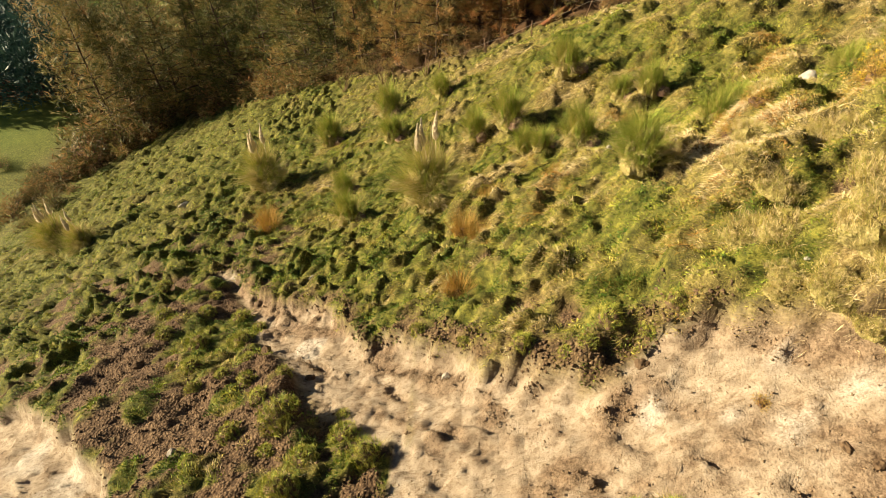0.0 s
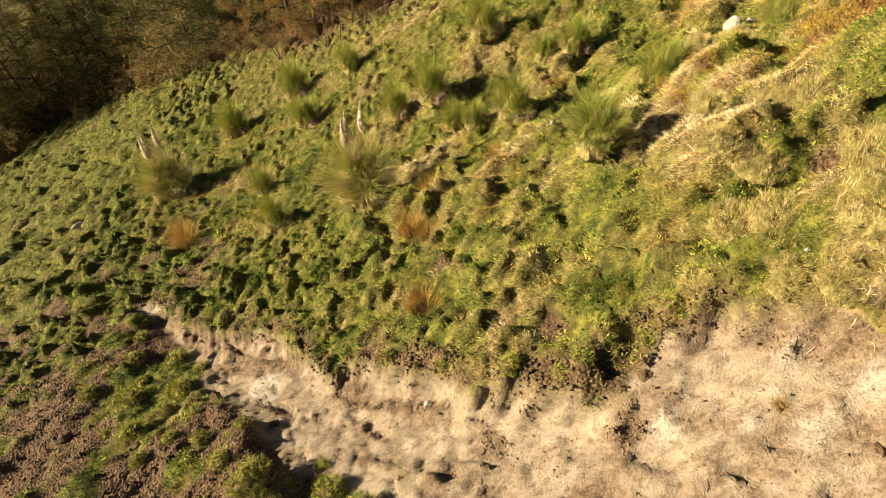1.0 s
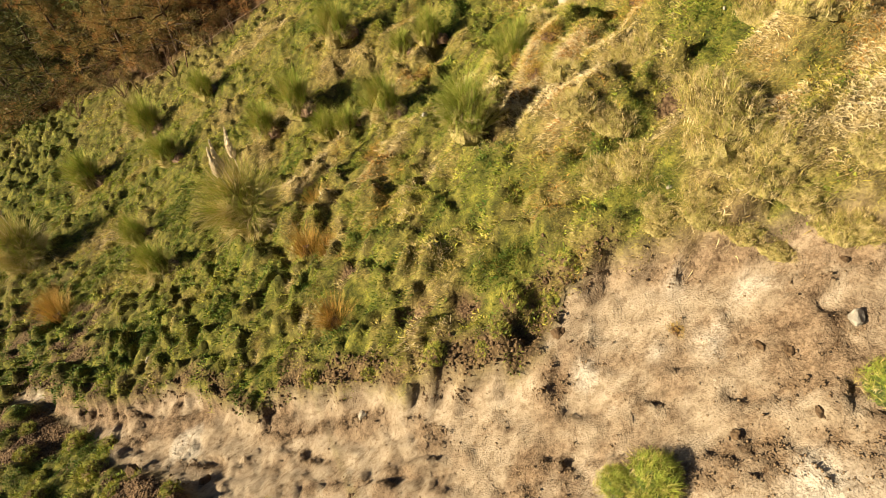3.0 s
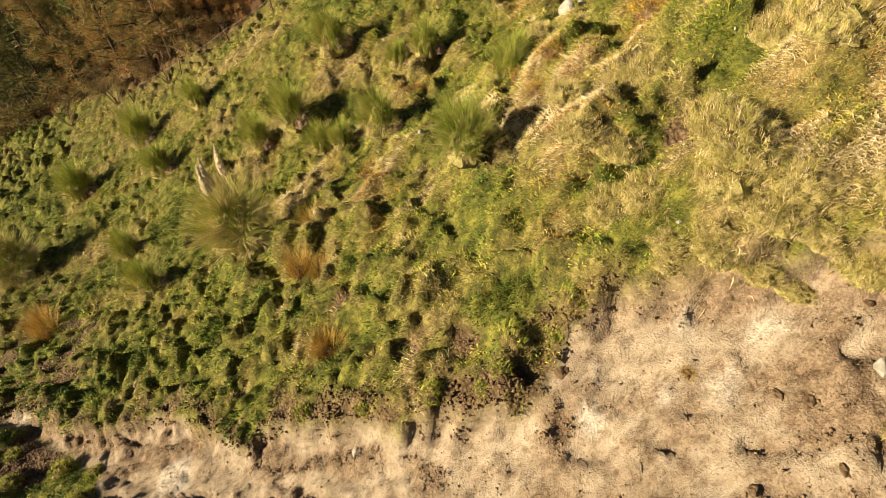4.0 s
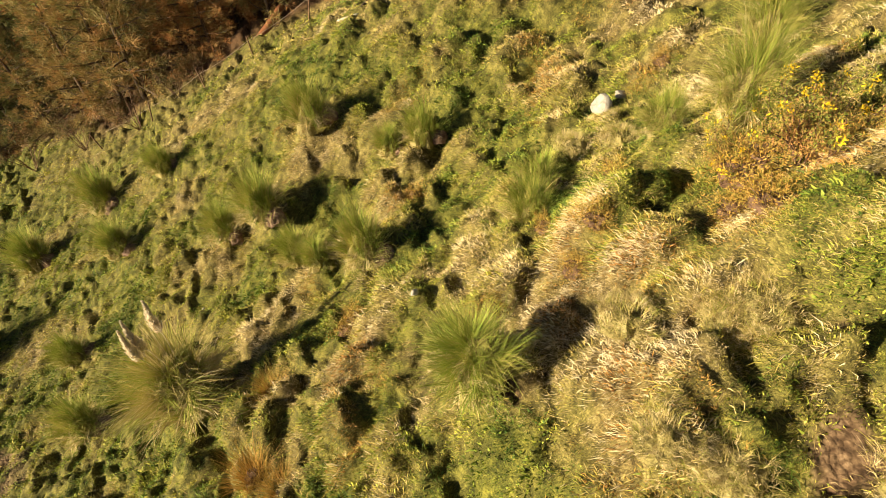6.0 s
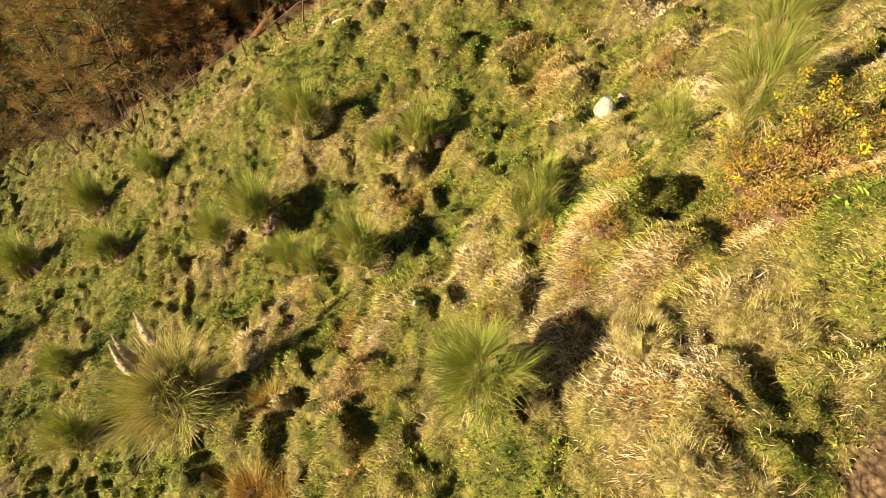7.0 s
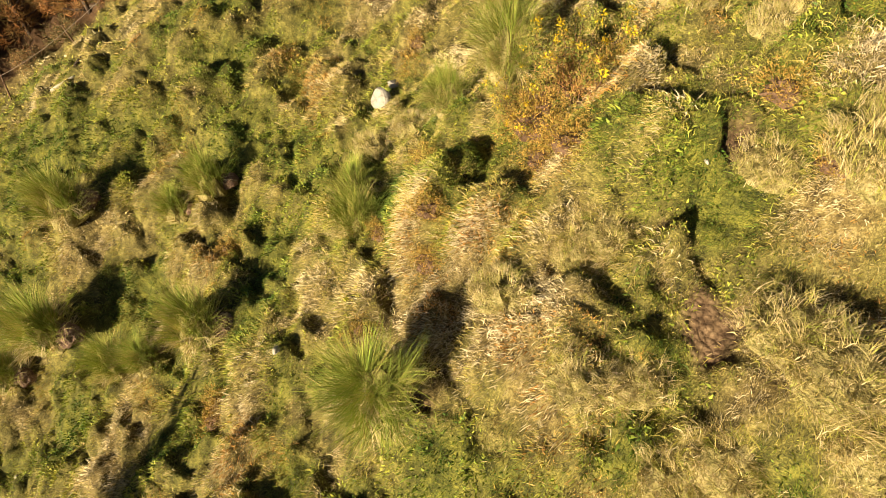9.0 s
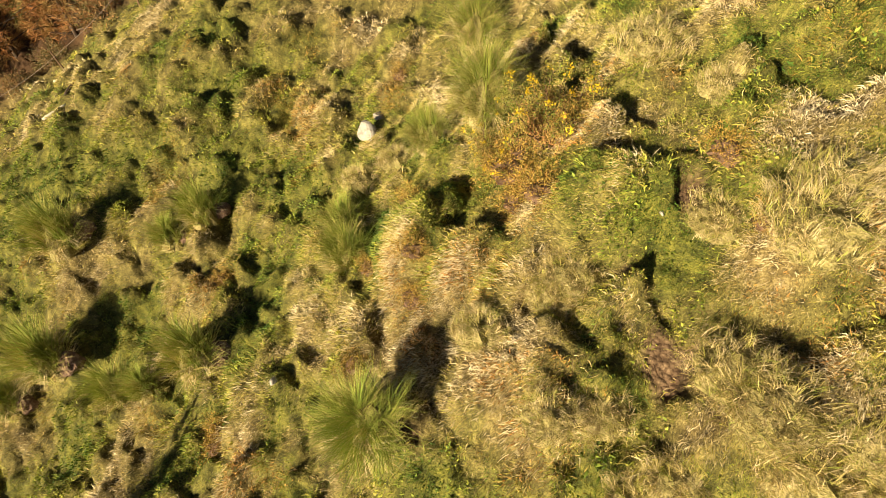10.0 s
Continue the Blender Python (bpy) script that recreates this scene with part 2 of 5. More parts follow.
def relief(x, y):
    s = scar(x, y)
    clay, soil = masks(x, y)
    near = smooth(90, 45, np.hypot(x - 2, y - 12))
    turf = np.clip(1 - clay - soil, 0, 1)
    wx, wy = x + 0.3 * fbm(x, y, 0.8, 18, 3), y + 0.3 * fbm(x, y, 0.8, 19, 3)
    big = 0.28 + 0.46 * smooth(-1, 4, x) + 0.15 * smooth(-6, -11, x)
    swell = 0.35 + 0.95 * smooth(-0.35, 0.5, fbm(x, y, 2.6, 195, 2))
    other = 0.4 + 0.8 * smooth(-0.3, 0.4, fbm(x, y, 1.7, 197, 2))
    lee, side = 0.97 * wx + 0.26 * wy, 0.97 * wy - 0.26 * wx
    mossy = 0.55 + 0.45 * smooth(3.0, 0.0, x)
    lumps = (0.6 + 0.2 * smooth(3, 4.5, x)) * big * (0.5 + 0.5 * swell) * hummocks(wx, wy, 1.05, 101) + (0.36 - 0.04 * big) * (0.4 + 0.6 * other) * hummocks(wx, wy, 0.6, 111)
    lumps = lumps + mossy * (0.42 * (0.5 + 0.5 * other) * hummocks(0.58 * lee, side, 0.33, 121) + 0.16 * hummocks(0.7 * lee, side, 0.19, 123)) - 0.14 + 0.08 * fbm(x, y, 0.2, 13, 2) + 0.16 * fbm(x, y, 1.6, 15, 2)
    lumps = lumps * (1 - 0.15 * smooth(8.5, 12.5, y) * smooth(-2.5, 1.0, x) - 0.15 * smooth(15, 22, y)) * (1 - 0.85 * np.exp(-((x - 9.2) ** 2 + (y - 12.7) ** 2) / 0.5))
    lumps = lumps * (1 - 0.35 * smooth(13, 17, y) * smooth(0, -3, x) * smooth(-9, -6, x)) + 0.34 * smooth(-6, -10, x) * (hummocks(wx, wy, 0.8, 181) + 0.6 * fbm(x, y, 0.7, 183, 2) - 0.4)
    for a, b, r, tall in KNOLLS + BUMPS:
        lumps = lumps + tall * np.exp(-(((x - a) ** 2 + (y - b) ** 2) / (r * r)) ** 1.5)
    lumps = lumps * (1 - 0.5 * smooth(-0.1, 0.25, s))
    crumbs = 0.12 * fbm(x, y, 0.7, 21, 2) + 0.09 * np.abs(fbm(x, y, 0.25, 23, 3)) + 0.05 * fbm(x, y, 0.13, 25, 2) + 0.06 * hummocks(x, y, 0.3, 131)
    ribs = fbm(0.35 * (0.81 * x - 0.58 * y), 1.5 * (0.58 * x + 0.81 * y), 0.5, 27, 3)
    clods = np.clip(fbm(x, y, 0.17, 29, 2) - 0.45, 0, 1) * smooth(-0.1, 0.5, fbm(x, y, 1.3, 30, 2))
    fine_ribs = fbm(0.5 * (0.81 * x - 0.58 * y), 1.3 * (0.58 * x + 0.81 * y), 0.22, 24, 3)
    run, across = 0.81 * x - 0.58 * y, 0.58 * x + 0.81 * y
    shelf = across * 2.3 + 1.1 * fbm(x, y, 1.0, 151, 3) + 0.5 * fbm(0.5 * run, across, 0.5, 153, 2)
    shelf = shelf - np.floor(shelf)
    ledge = (smooth(0.0, 0.8, shelf) - smooth(0.8, 1.0, shelf)) * smooth(-0.2, 0.35, fbm(x, y, 1.2, 155, 2))
    rock = 0.04 * fbm(x, y, 1.0, 28, 4) + 0.03 * ribs + 0.06 * fine_ribs + 0.11 * ledge + 0.2 * clods + 0.07 * np.abs(fbm(x, y, 0.3, 26, 3)) + 0.1 * loam(x, y) * np.abs(fbm(x, y, 0.16, 22, 2)) + 0.03 * fbm(x, y, 0.13, 20, 2)
    rock = rock - 0.13 * ledges(x, y)[0]
    # the turf stands over the scar, undercut by the weather
    step = 0.22 * smooth(-1.4, -0.25, s) * smooth(0.05, -0.02, s) - 0.32 * smooth(-0.06, 0.3, s + 0.12 * fbm(x, y, 0.22, 193, 2)) * smooth(3.2, 0.4, s)
    step = step * (1 - 0.75 * smooth(-6.0, -8.0, x)) * (1 - 0.75 * np.exp(-((x - 3.0) ** 2 / 0.25 + (y - 4.3) ** 2 / 0.2)))
    l = slump(x, y)
    heap = smooth(-0.1, 0.5, l) * smooth(0.0, 0.3, s)
    step = step + heap * (0.2 + 0.2 * fbm(x, y, 1.6, 37, 2)) * (1 - smooth(-0.2, 0.3, bank(x, y)))
    b = bank(x, y)
    step = step - 0.55 * smooth(-0.1, 0.35, b) * smooth(6, 1.5, b)
    hole = -0.42 * np.exp(-((x - 2.86) ** 2 / 0.14 + (y - 4.86) ** 2 / 0.1 + 0.25 * fbm(x, y, 0.3, 199, 2)) ** 2) - 0.25 * np.exp(-((x - 2.35) ** 2 / 0.05 + (y - 4.38) ** 2 / 0.03)) + 0.08 * np.exp(-((x - 2.35) ** 2 / 0.1 + (y - 4.75) ** 2 / 0.12))
    return near * (lumps * turf + crumbs * soil + rock * clay + step + hole)


def height(x, y):
    x, y = np.asarray(x, float), np.asarray(y, float)
    return base_height(x, y) + relief(x, y)


def at(x, y, lift=0.0):
    return Vector((x, y, float(height(x, y)) + lift))


# ---- materials ----
def material(name, rough=0.9):
    m = bpy.data.materials.new(name)
    m.use_nodes = True
    bsdf = m.node_tree.nodes["Principled BSDF"]
    bsdf.inputs["Roughness"].default_value = rough
    bsdf.inputs["Specular IOR Level"].default_value = 0.15
    return m, m.node_tree, bsdf


def node(tree, kind, **values):
    n = tree.nodes.new(kind)
    for key, value in values.items():
        if key in n.inputs:
            n.inputs[key].default_value = value
    return n


def ramp(tree, stops):
    n = tree.nodes.new("ShaderNodeValToRGB")
    while len(n.color_ramp.elements) < len(stops):
        n.color_ramp.elements.new(0.5)
    for e, (p, c) in zip(n.color_ramp.elements, stops):
        e.position, e.color = p, (*c, 1)
    return n


def mixed(tree, factor, a, b, blend="MIX"):
    n = tree.nodes.new("ShaderNodeMix")
    n.data_type, n.blend_type = "RGBA", blend
    for socket, value in ((n.inputs[0], factor), (n.inputs[6], a), (n.inputs[7], b)):
        if isinstance(value, (int, float)):
            socket.default_value = value
        elif isinstance(value, tuple):
            socket.default_value = (*value, 1)
        else:
            tree.links.new(value, socket)
    return n.outputs[2]


def noise_at(tree, scale, detail=4.0, rough=0.6):
    co = tree.nodes.new("ShaderNodeNewGeometry")
    n = node(tree, "ShaderNodeTexNoise", Scale=scale, Detail=detail, Roughness=rough)
    tree.links.new(co.outputs["Position"], n.inputs["Vector"])
    return n.outputs["Fac"]


def bump(tree, bsdf, fac, strength, distance):
    b = node(tree, "ShaderNodeBump", Strength=strength, Distance=distance)
    tree.links.new(fac, b.inputs["Height"])
    tree.links.new(b.outputs[0], bsdf.inputs["Normal"])


def ground_material():
    m, tree, bsdf = material("hillside_ground", 0.95)
    link = tree.links.new

    def attr(name):
        a = tree.nodes.new("ShaderNodeAttribute")
        a.attribute_name = name
        return a.outputs["Fac"]
    fine, mid, wide = noise_at(tree, 26, 5), noise_at(tree, 5, 4), noise_at(tree, 0.9, 3)
    clay = ramp(tree, [(0.36, (0.14, 0.102, 0.07)), (0.45, (0.23, 0.178, 0.126)), (0.53, (0.29, 0.232, 0.17)), (0.63, (0.35, 0.29, 0.222))])
    spot = tree.nodes.new("ShaderNodeNewGeometry").outputs["Position"]

    def streaks(along, over, seed, detail=4.0):
        """Noise drawn out along the way the clay slid."""
        m1 = node(tree, "ShaderNodeMapping", Rotation=(0, 0, radians(35.6)), Scale=(along, over, over), Location=(seed, seed, 0))
        link(spot, m1.inputs["Vector"])
        n1 = node(tree, "ShaderNodeTexNoise", Scale=1.0, Detail=detail, Roughness=0.62)
        link(m1.outputs[0], n1.inputs["Vector"])
        return n1.outputs["Fac"]
    drawn, crumbly = streaks(2.2, 7.5, 3.0, 6.0), streaks(8.0, 14.0, 9.0, 6.0)
    link(mixed(tree, 0.3, mixed(tree, 0.55, mid, drawn), wide), clay.inputs[0])
    claydirt = ramp(tree, [(0.38, (0.42, 0.34, 0.27)), (0.48, (1, 1, 1))])
    link(crumbly, claydirt.inputs[0])
    clay_b = ramp(tree, [(0.38, (0.075, 0.048, 0.028)), (0.58, (0.23, 0.165, 0.11))])
    link(mixed(tree, 0.5, fine, mid), clay_b.inputs[0])
    clay_p = ramp(tree, [(0.38, (0.27, 0.228, 0.182)), (0.58, (0.43, 0.38, 0.32))])
    link(mixed(tree, 0.5, fine, mid), clay_p.inputs[0])
    clay_all = mixed(tree, attr("chalk"), mixed(tree, attr("loam"), clay.outputs[0], clay_b.outputs[0]), clay_p.outputs[0])
    cracks = ramp(tree, [(0.47, (1, 1, 1)), (0.495, (0.72, 0.66, 0.6)), (0.5, (0.72, 0.66, 0.6)), (0.525, (1, 1, 1))])
    split = streaks(0.8, 3.6, 5.0, 5.0)
    link(split, cracks.inputs[0])
    few = ramp(tree, [(0.48, (0, 0, 0)), (0.6, (1, 1, 1))])
    link(noise_at(tree, 1.3, 2), few.inputs[0])
    clay_all = mixed(tree, few.outputs[0], clay_all, mixed(tree, 1.0, clay_all, cracks.outputs[0], "MULTIPLY"))
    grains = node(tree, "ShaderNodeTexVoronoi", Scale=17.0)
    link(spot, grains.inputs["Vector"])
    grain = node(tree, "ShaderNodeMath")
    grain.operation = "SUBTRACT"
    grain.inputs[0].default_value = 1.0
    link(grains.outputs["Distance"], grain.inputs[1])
    # Soil colour darkens from each grain's middle towards the gaps.
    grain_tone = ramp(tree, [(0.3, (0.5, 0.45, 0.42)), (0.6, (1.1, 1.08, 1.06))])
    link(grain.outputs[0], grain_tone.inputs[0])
    specks = ramp(tree, [(0.36, (0.35, 0.27, 0.2)), (0.43, (1, 1, 1))])
    gritty = noise_at(tree, 42, 3, 0.7)
    link(gritty, specks.inputs[0])
    clay_all = mixed(tree, 0.5, clay_all, specks.outputs[0], "MULTIPLY")
    clay_c = mixed(tree, 0.5, clay_all, claydirt.outputs[0], "MULTIPLY")
    soil = ramp(tree, [(0.36, (0.034, 0.021, 0.012)), (0.5, (0.095, 0.06, 0.034)), (0.64, (0.19, 0.13, 0.078))])
    link(mixed(tree, 0.5, fine, mid), soil.inputs[0])

    def fibres(sx, sy, sz):
        m1 = node(tree, "ShaderNodeMapping", Scale=(sx, sy, sz))
        link(spot, m1.inputs["Vector"])
        n1 = node(tree, "ShaderNodeTexNoise", Scale=1.0, Detail=3.0, Roughness=0.65, Distortion=1.2)
        link(m1.outputs[0], n1.inputs["Vector"])
        return n1.outputs["Fac"]
    pick = ramp(tree, [(0.47, (0, 0, 0)), (0.53, (1, 1, 1))])
    link(noise_at(tree, 2.3, 2), pick.inputs[0])
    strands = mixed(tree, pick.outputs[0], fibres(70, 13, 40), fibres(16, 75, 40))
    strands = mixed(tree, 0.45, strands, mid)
    # Dark thatch under the blades, darkened further so gaps read as shade.
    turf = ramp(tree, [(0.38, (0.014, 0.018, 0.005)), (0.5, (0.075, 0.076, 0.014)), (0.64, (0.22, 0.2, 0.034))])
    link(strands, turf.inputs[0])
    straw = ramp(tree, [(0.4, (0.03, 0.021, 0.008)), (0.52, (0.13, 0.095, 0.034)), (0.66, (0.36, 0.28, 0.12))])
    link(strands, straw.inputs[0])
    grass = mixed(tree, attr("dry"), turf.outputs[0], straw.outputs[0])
    field = ramp(tree, [(0.3, (0.11, 0.17, 0.025)), (0.7, (0.2, 0.26, 0.04))])
    link(wide, field.inputs[0])
    grass = mixed(tree, attr("meadow"), grass, field.outputs[0])
    # Brown wood floor; its dark tone also stands in for far valley shade.
    litter_and_shade = ramp(tree, [(0.3, (0.03, 0.018, 0.01)), (0.7, (0.11, 0.06, 0.028))])
    link(mixed(tree, 0.5, fine, mid), litter_and_shade.inputs[0])
    grass = mixed(tree, attr("litter_and_shade"), grass, litter_and_shade.outputs[0])
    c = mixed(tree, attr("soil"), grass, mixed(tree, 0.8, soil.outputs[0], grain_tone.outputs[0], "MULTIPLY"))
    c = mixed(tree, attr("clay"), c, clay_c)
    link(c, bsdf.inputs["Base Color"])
    turf_lift = mixed(tree, 0.4, mixed(tree, 0.5, fine, strands), mid)
    clay_lift = mixed(tree, 0.4, mixed(tree, 0.5, drawn, crumbly), gritty)
    soil_lift = mixed(tree, 0.55, mixed(tree, 0.5, fine, mid), grain.outputs[0])
    pits = node(tree, "ShaderNodeTexVoronoi", Scale=38.0)
    link(spot, pits.inputs["Vector"])
    clay_lift = mixed(tree, 0.12, clay_lift, pits.outputs["Distance"])
    clay_lift = mixed(tree, 0.25, clay_lift, mixed(tree, 1.0, clay_lift, cracks.outputs[0], "MULTIPLY"))
    bump(tree, bsdf, mixed(tree, attr("clay"), mixed(tree, attr("soil"), turf_lift, soil_lift), clay_lift), 1.0, 0.065)
    return m


def leaf_material(name, stops, glow=0.25, rough=0.6, spread=0.75):
    """Blades and leaves: colour by the blade's own dryness and chance, some light passing through."""
    m, tree, bsdf = material(name, rough)
    link = tree.links.new
    a = tree.nodes.new("ShaderNodeAttribute")
    a.attribute_name = "dry"
    g = tree.nodes.new("ShaderNodeNewGeometry")
    add = node(tree, "ShaderNodeMath")
    add.operation = "MULTIPLY_ADD"
    link(g.outputs["Random Per Island"], add.inputs[0])
    add.inputs[1].default_value = spread
    sub = node(tree, "ShaderNodeMath")
    sub.operation = "SUBTRACT"
    link(a.outputs["Fac"], sub.inputs[0])
    sub.inputs[1].default_value = spread / 2
    link(sub.outputs[0], add.inputs[2])
    r = ramp(tree, stops)
    link(add.outputs[0], r.inputs[0])
    shade = ramp(tree, [(0.3, (0.72, 0.72, 0.72)), (0.7, (1.1, 1.1, 1.1))])
    link(noise_at(tree, 3.0, 3), shade.inputs[0])
    c = mixed(tree, 1.0, r.outputs[0], shade.outputs[0], "MULTIPLY")
    link(c, bsdf.inputs["Base Color"])
    t = tree.nodes.new("ShaderNodeBsdfTranslucent")
    link(c, t.inputs["Color"])
    mx = tree.nodes.new("ShaderNodeMixShader")
    mx.inputs[0].default_value = glow
    link(bsdf.outputs[0], mx.inputs[1])
    link(t.outputs[0], mx.inputs[2])
    link(mx.outputs[0], tree.nodes["Material Output"].inputs["Surface"])
    return m


GREEN_TO_STRAW = [(0.0, (0.06, 0.11, 0.016)), (0.22, (0.25, 0.29, 0.038)), (0.45, (0.47, 0.4, 0.075)), (0.6, (0.54, 0.4, 0.145)), (0.75, (0.64, 0.5, 0.25)), (1.0, (0.78, 0.66, 0.43))]
m_ground = ground_material()
m_grass = leaf_material("meadow_grass", GREEN_TO_STRAW, 0.12, spread=0.36)
m_herb = leaf_material("low_herbs", [(0.0, (0.07, 0.125, 0.02)), (0.3, (0.26, 0.31, 0.042)), (0.6, (0.46, 0.44, 0.068)), (1.0, (0.56, 0.45, 0.12))], 0.16, spread=0.28)


# ---- mesh from arrays ----
def array_mesh(name, verts, tris, mat, values=None):
    me = bpy.data.meshes.new(name)
    verts, tris = np.asarray(verts, np.float32), np.asarray(tris, np.int32)
    me.vertices.add(len(verts))
    me.vertices.foreach_set("co", verts.ravel())
    me.loops.add(tris.size)
    me.loops.foreach_set("vertex_index", tris.ravel())
    me.polygons.add(len(tris))
    me.polygons.foreach_set("loop_start", np.arange(0, tris.size, tris.shape[1], dtype=np.int32))
    me.polygons.foreach_set("loop_total", np.full(len(tris), tris.shape[1], np.int32))
    me.materials.append(mat)
    for key, v in (values or {}).items():
        me.attributes.new(key, "FLOAT", "POINT").data.foreach_set("value", np.asarray(v, np.float32))
    me.update(calc_edges=True)
    me.validate()
    return me


def unit(v):
    return v / np.maximum(np.linalg.norm(v, axis=-1, keepdims=True), 1e-9)


def blade_arrays(base, d0, d1, length, width, dry, rng):
    """Bent tapering blades: two sides at the root, two at the bend, one tip."""
    n = len(base)
    side = unit(np.cross(d0, rng.normal(size=(n, 3)))) * (width * 0.5)[:, None]
    bend = base + d0 * (length * 0.5)[:, None]
    tip = bend + d1 * (length * 0.5)[:, None]
    v = np.stack([base - side * 0.8, base + side * 0.8, bend - side, bend + side, tip], 1).reshape(-1, 3)
    k = 5 * np.arange(n)[:, None, None]
    t = (k + np.array([[0, 1, 3], [0, 3, 2], [2, 3, 4]])[None]).reshape(-1, 3)
    return v, t, np.repeat(dry, 5)


# ---- ground ----
def graded(core, far_lo, far_hi):
    """Close lines where the camera passes, ever wider ones out to the horizon."""
    core = list(core)
    out, s = [core[-1]], 0.14
    while out[-1] < far_hi:
        s *= 1.2
        out.append(out[-1] + s)
    back, s = [core[0]], 0.14
    while back[-1] > far_lo:
        s *= 1.2
        back.append(back[-1] - s)
    return np.array(back[:0:-1] + core + out[1:])


def build_ground():
    xs = graded(np.concatenate([np.arange(-38, -14, 0.26), np.arange(-14, -6, 0.125), np.arange(-6, 8, 0.07), np.arange(8, 12.5, 0.095)]), -1500, 1500)
    ys = graded(np.concatenate([np.arange(0.5, 10, 0.068), np.arange(10, 16, 0.09), np.arange(16, 26, 0.14), np.arange(26, 48, 0.27)]), -1500, 1500)
    gx, gy = np.meshgrid(xs, ys)
    x, y = gx.ravel(), gy.ravel()
    nx = len(xs)
    i = (np.arange(len(ys) - 1)[:, None] * nx + np.arange(nx - 1)[None]).ravel()
    quads = np.stack([i, i + 1, i + nx + 1, i + nx], 1)
    clay, soil = masks(x, y)
    near = smooth(95, 60, np.hypot(x - 2, y - 12))
    # The wood-floor mask also darkens the far valley floor in place of shade.
    me = array_mesh("ground", np.stack([x, y, height(x, y)], 1), quads, m_ground,
                    {"clay": clay * near, "soil": soil * near, "loam": loam(x, y), "chalk": chalk(x, y), "litter_and_shade": smooth(-0.5, 1.5, wood(x, y)) * smooth(28, 18, wood(x, y)) * smooth(-50, -46, x) + smooth(64, 69, y) * smooth(-0.66, -0.7, x / np.maximum(y, 1.0)) * smooth(170, 130, y), "dry": np.clip(dryness(x, y), 0, 1), "meadow": 1 - near})
    me.polygons.foreach_set("use_smooth", np.ones(len(me.polygons), bool))
    return tagged(new("ground", me), "steep grassy hillside torn by a pale clay landslip", "hillside", kind="structure")


build_ground()


# ---- grass cover ----
def slope_down(x, y, e=0.12):
    gx = (base_height(x + e, y) - base_height(x - e, y)) / (2 * e)
    gy = (base_height(x, y + e) - base_height(x, y - e)) / (2 * e)
    hx = (height(x + e, y) - height(x - e, y)) / (2 * e)
    hy = (height(x, y + e) - height(x, y - e)) / (2 * e)
    return unit(np.stack([-gx, -gy, -(gx * gx + gy * gy)], -1)), unit(np.stack([-hx, -hy, np.ones_like(gx)], -1))


def leaf_arrays(base, d0, d1, length, width, dry, rng):
    """Small pointed leaves of two triangles, folded at the widest place."""
    n = len(base)
    side = unit(np.cross(d0, rng.normal(size=(n, 3)))) * (width * 0.5)[:, None]
    bend = base + d0 * (length * 0.45)[:, None]
    tip = bend + d1 * (length * 0.55)[:, None]
    v = np.stack([base, bend - side, bend + side, tip], 1).reshape(-1, 3)
    k = 4 * np.arange(n)[:, None, None]
    return v, (k + np.array([[0, 2, 1], [1, 2, 3]])[None]).reshape(-1, 3), np.repeat(dry, 4)


def tuft_cover(name, label, count, per, area, mat, keep, rng, tall, radius, wide, dry_shift=0.0, flop=0.6, grow=0.03, arrays=blade_arrays, comb=0.0):
    """Clumps of blades sown over an area; keep(x, y, chance) picks the places."""
    x0, x1, y0, y1 = area
    cx, cy = rng.uniform(x0, x1, count * 8), rng.uniform(y0, y1, count * 8)
    ok = keep(cx, cy, rng.random(len(cx)))
    cx, cy = cx[ok][:count], cy[ok][:count]
    n = len(cx)
    size = (0.55 + 1.0 * rng.random(n) ** 1.8) * (0.65 + 0.7 * hummocks(cx, cy, 1.05, 101)) * (1 + grow * np.clip(np.hypot(cx - 3, cy - 6) - 6, 0, 60))
    size = 0.3 + 1.15 * np.tanh((size - 0.3) / 1.15)
    cdry = dryness(cx, cy) + dry_shift + rng.normal(0, 0.2, n) * (1 - 0.5 * smooth(10, 16, cy))
    lean = rng.normal(0, 0.4, (n, 2))
    k = np.repeat(np.arange(n), per)
    ang, rad = rng.uniform(0, 2 * np.pi, len(k)), np.sqrt(rng.random(len(k)))
    ox, oy = np.cos(ang) * rad, np.sin(ang) * rad
    bx, by = cx[k] + ox * radius * size[k], cy[k] + oy * radius * size[k]
    down, up = slope_down(cx, cy)
    base = np.stack([bx, by, height(bx, by) - 0.02], 1)
    # combed grass lies in locks, mostly downhill
    way = np.pi - 0.5 + 1.6 * fbm(cx, cy, 1.1, 141, 2) + rng.normal(0, 0.45, n)
    ox, oy = (1 - comb) * ox + comb * np.cos(way)[k], (1 - comb) * oy + comb * np.sin(way)[k]
    out = np.stack([ox + lean[k, 0] * (1 - comb), oy + lean[k, 1] * (1 - comb), np.zeros(len(k))], 1)
    jit = rng.normal(0, 0.28 - 0.1 * comb, (len(k), 3))
    d0 = unit(up[k] * 0.9 + 0.25 * np.array([0, 0, 1]) + out * 0.55 * flop + jit)
    d1 = unit(up[k] * (0.55 - 0.5 * flop) + out * 0.8 * flop + down[k] * 0.55 * flop + jit * 1.2)
    length = tall * size[k] * rng.uniform(0.55, 1.25, len(k))
    v, t, dry = arrays(base, d0, d1, length, wide * size[k] * rng.uniform(0.6, 1.4, len(k)), cdry[k] + rng.normal(0, 0.06, len(k)), rng)
    return tagged(new(name, array_mesh(name, v, t, mat, {"dry": np.clip(dry, 0, 1)})), label, "grass", kind="stuff")


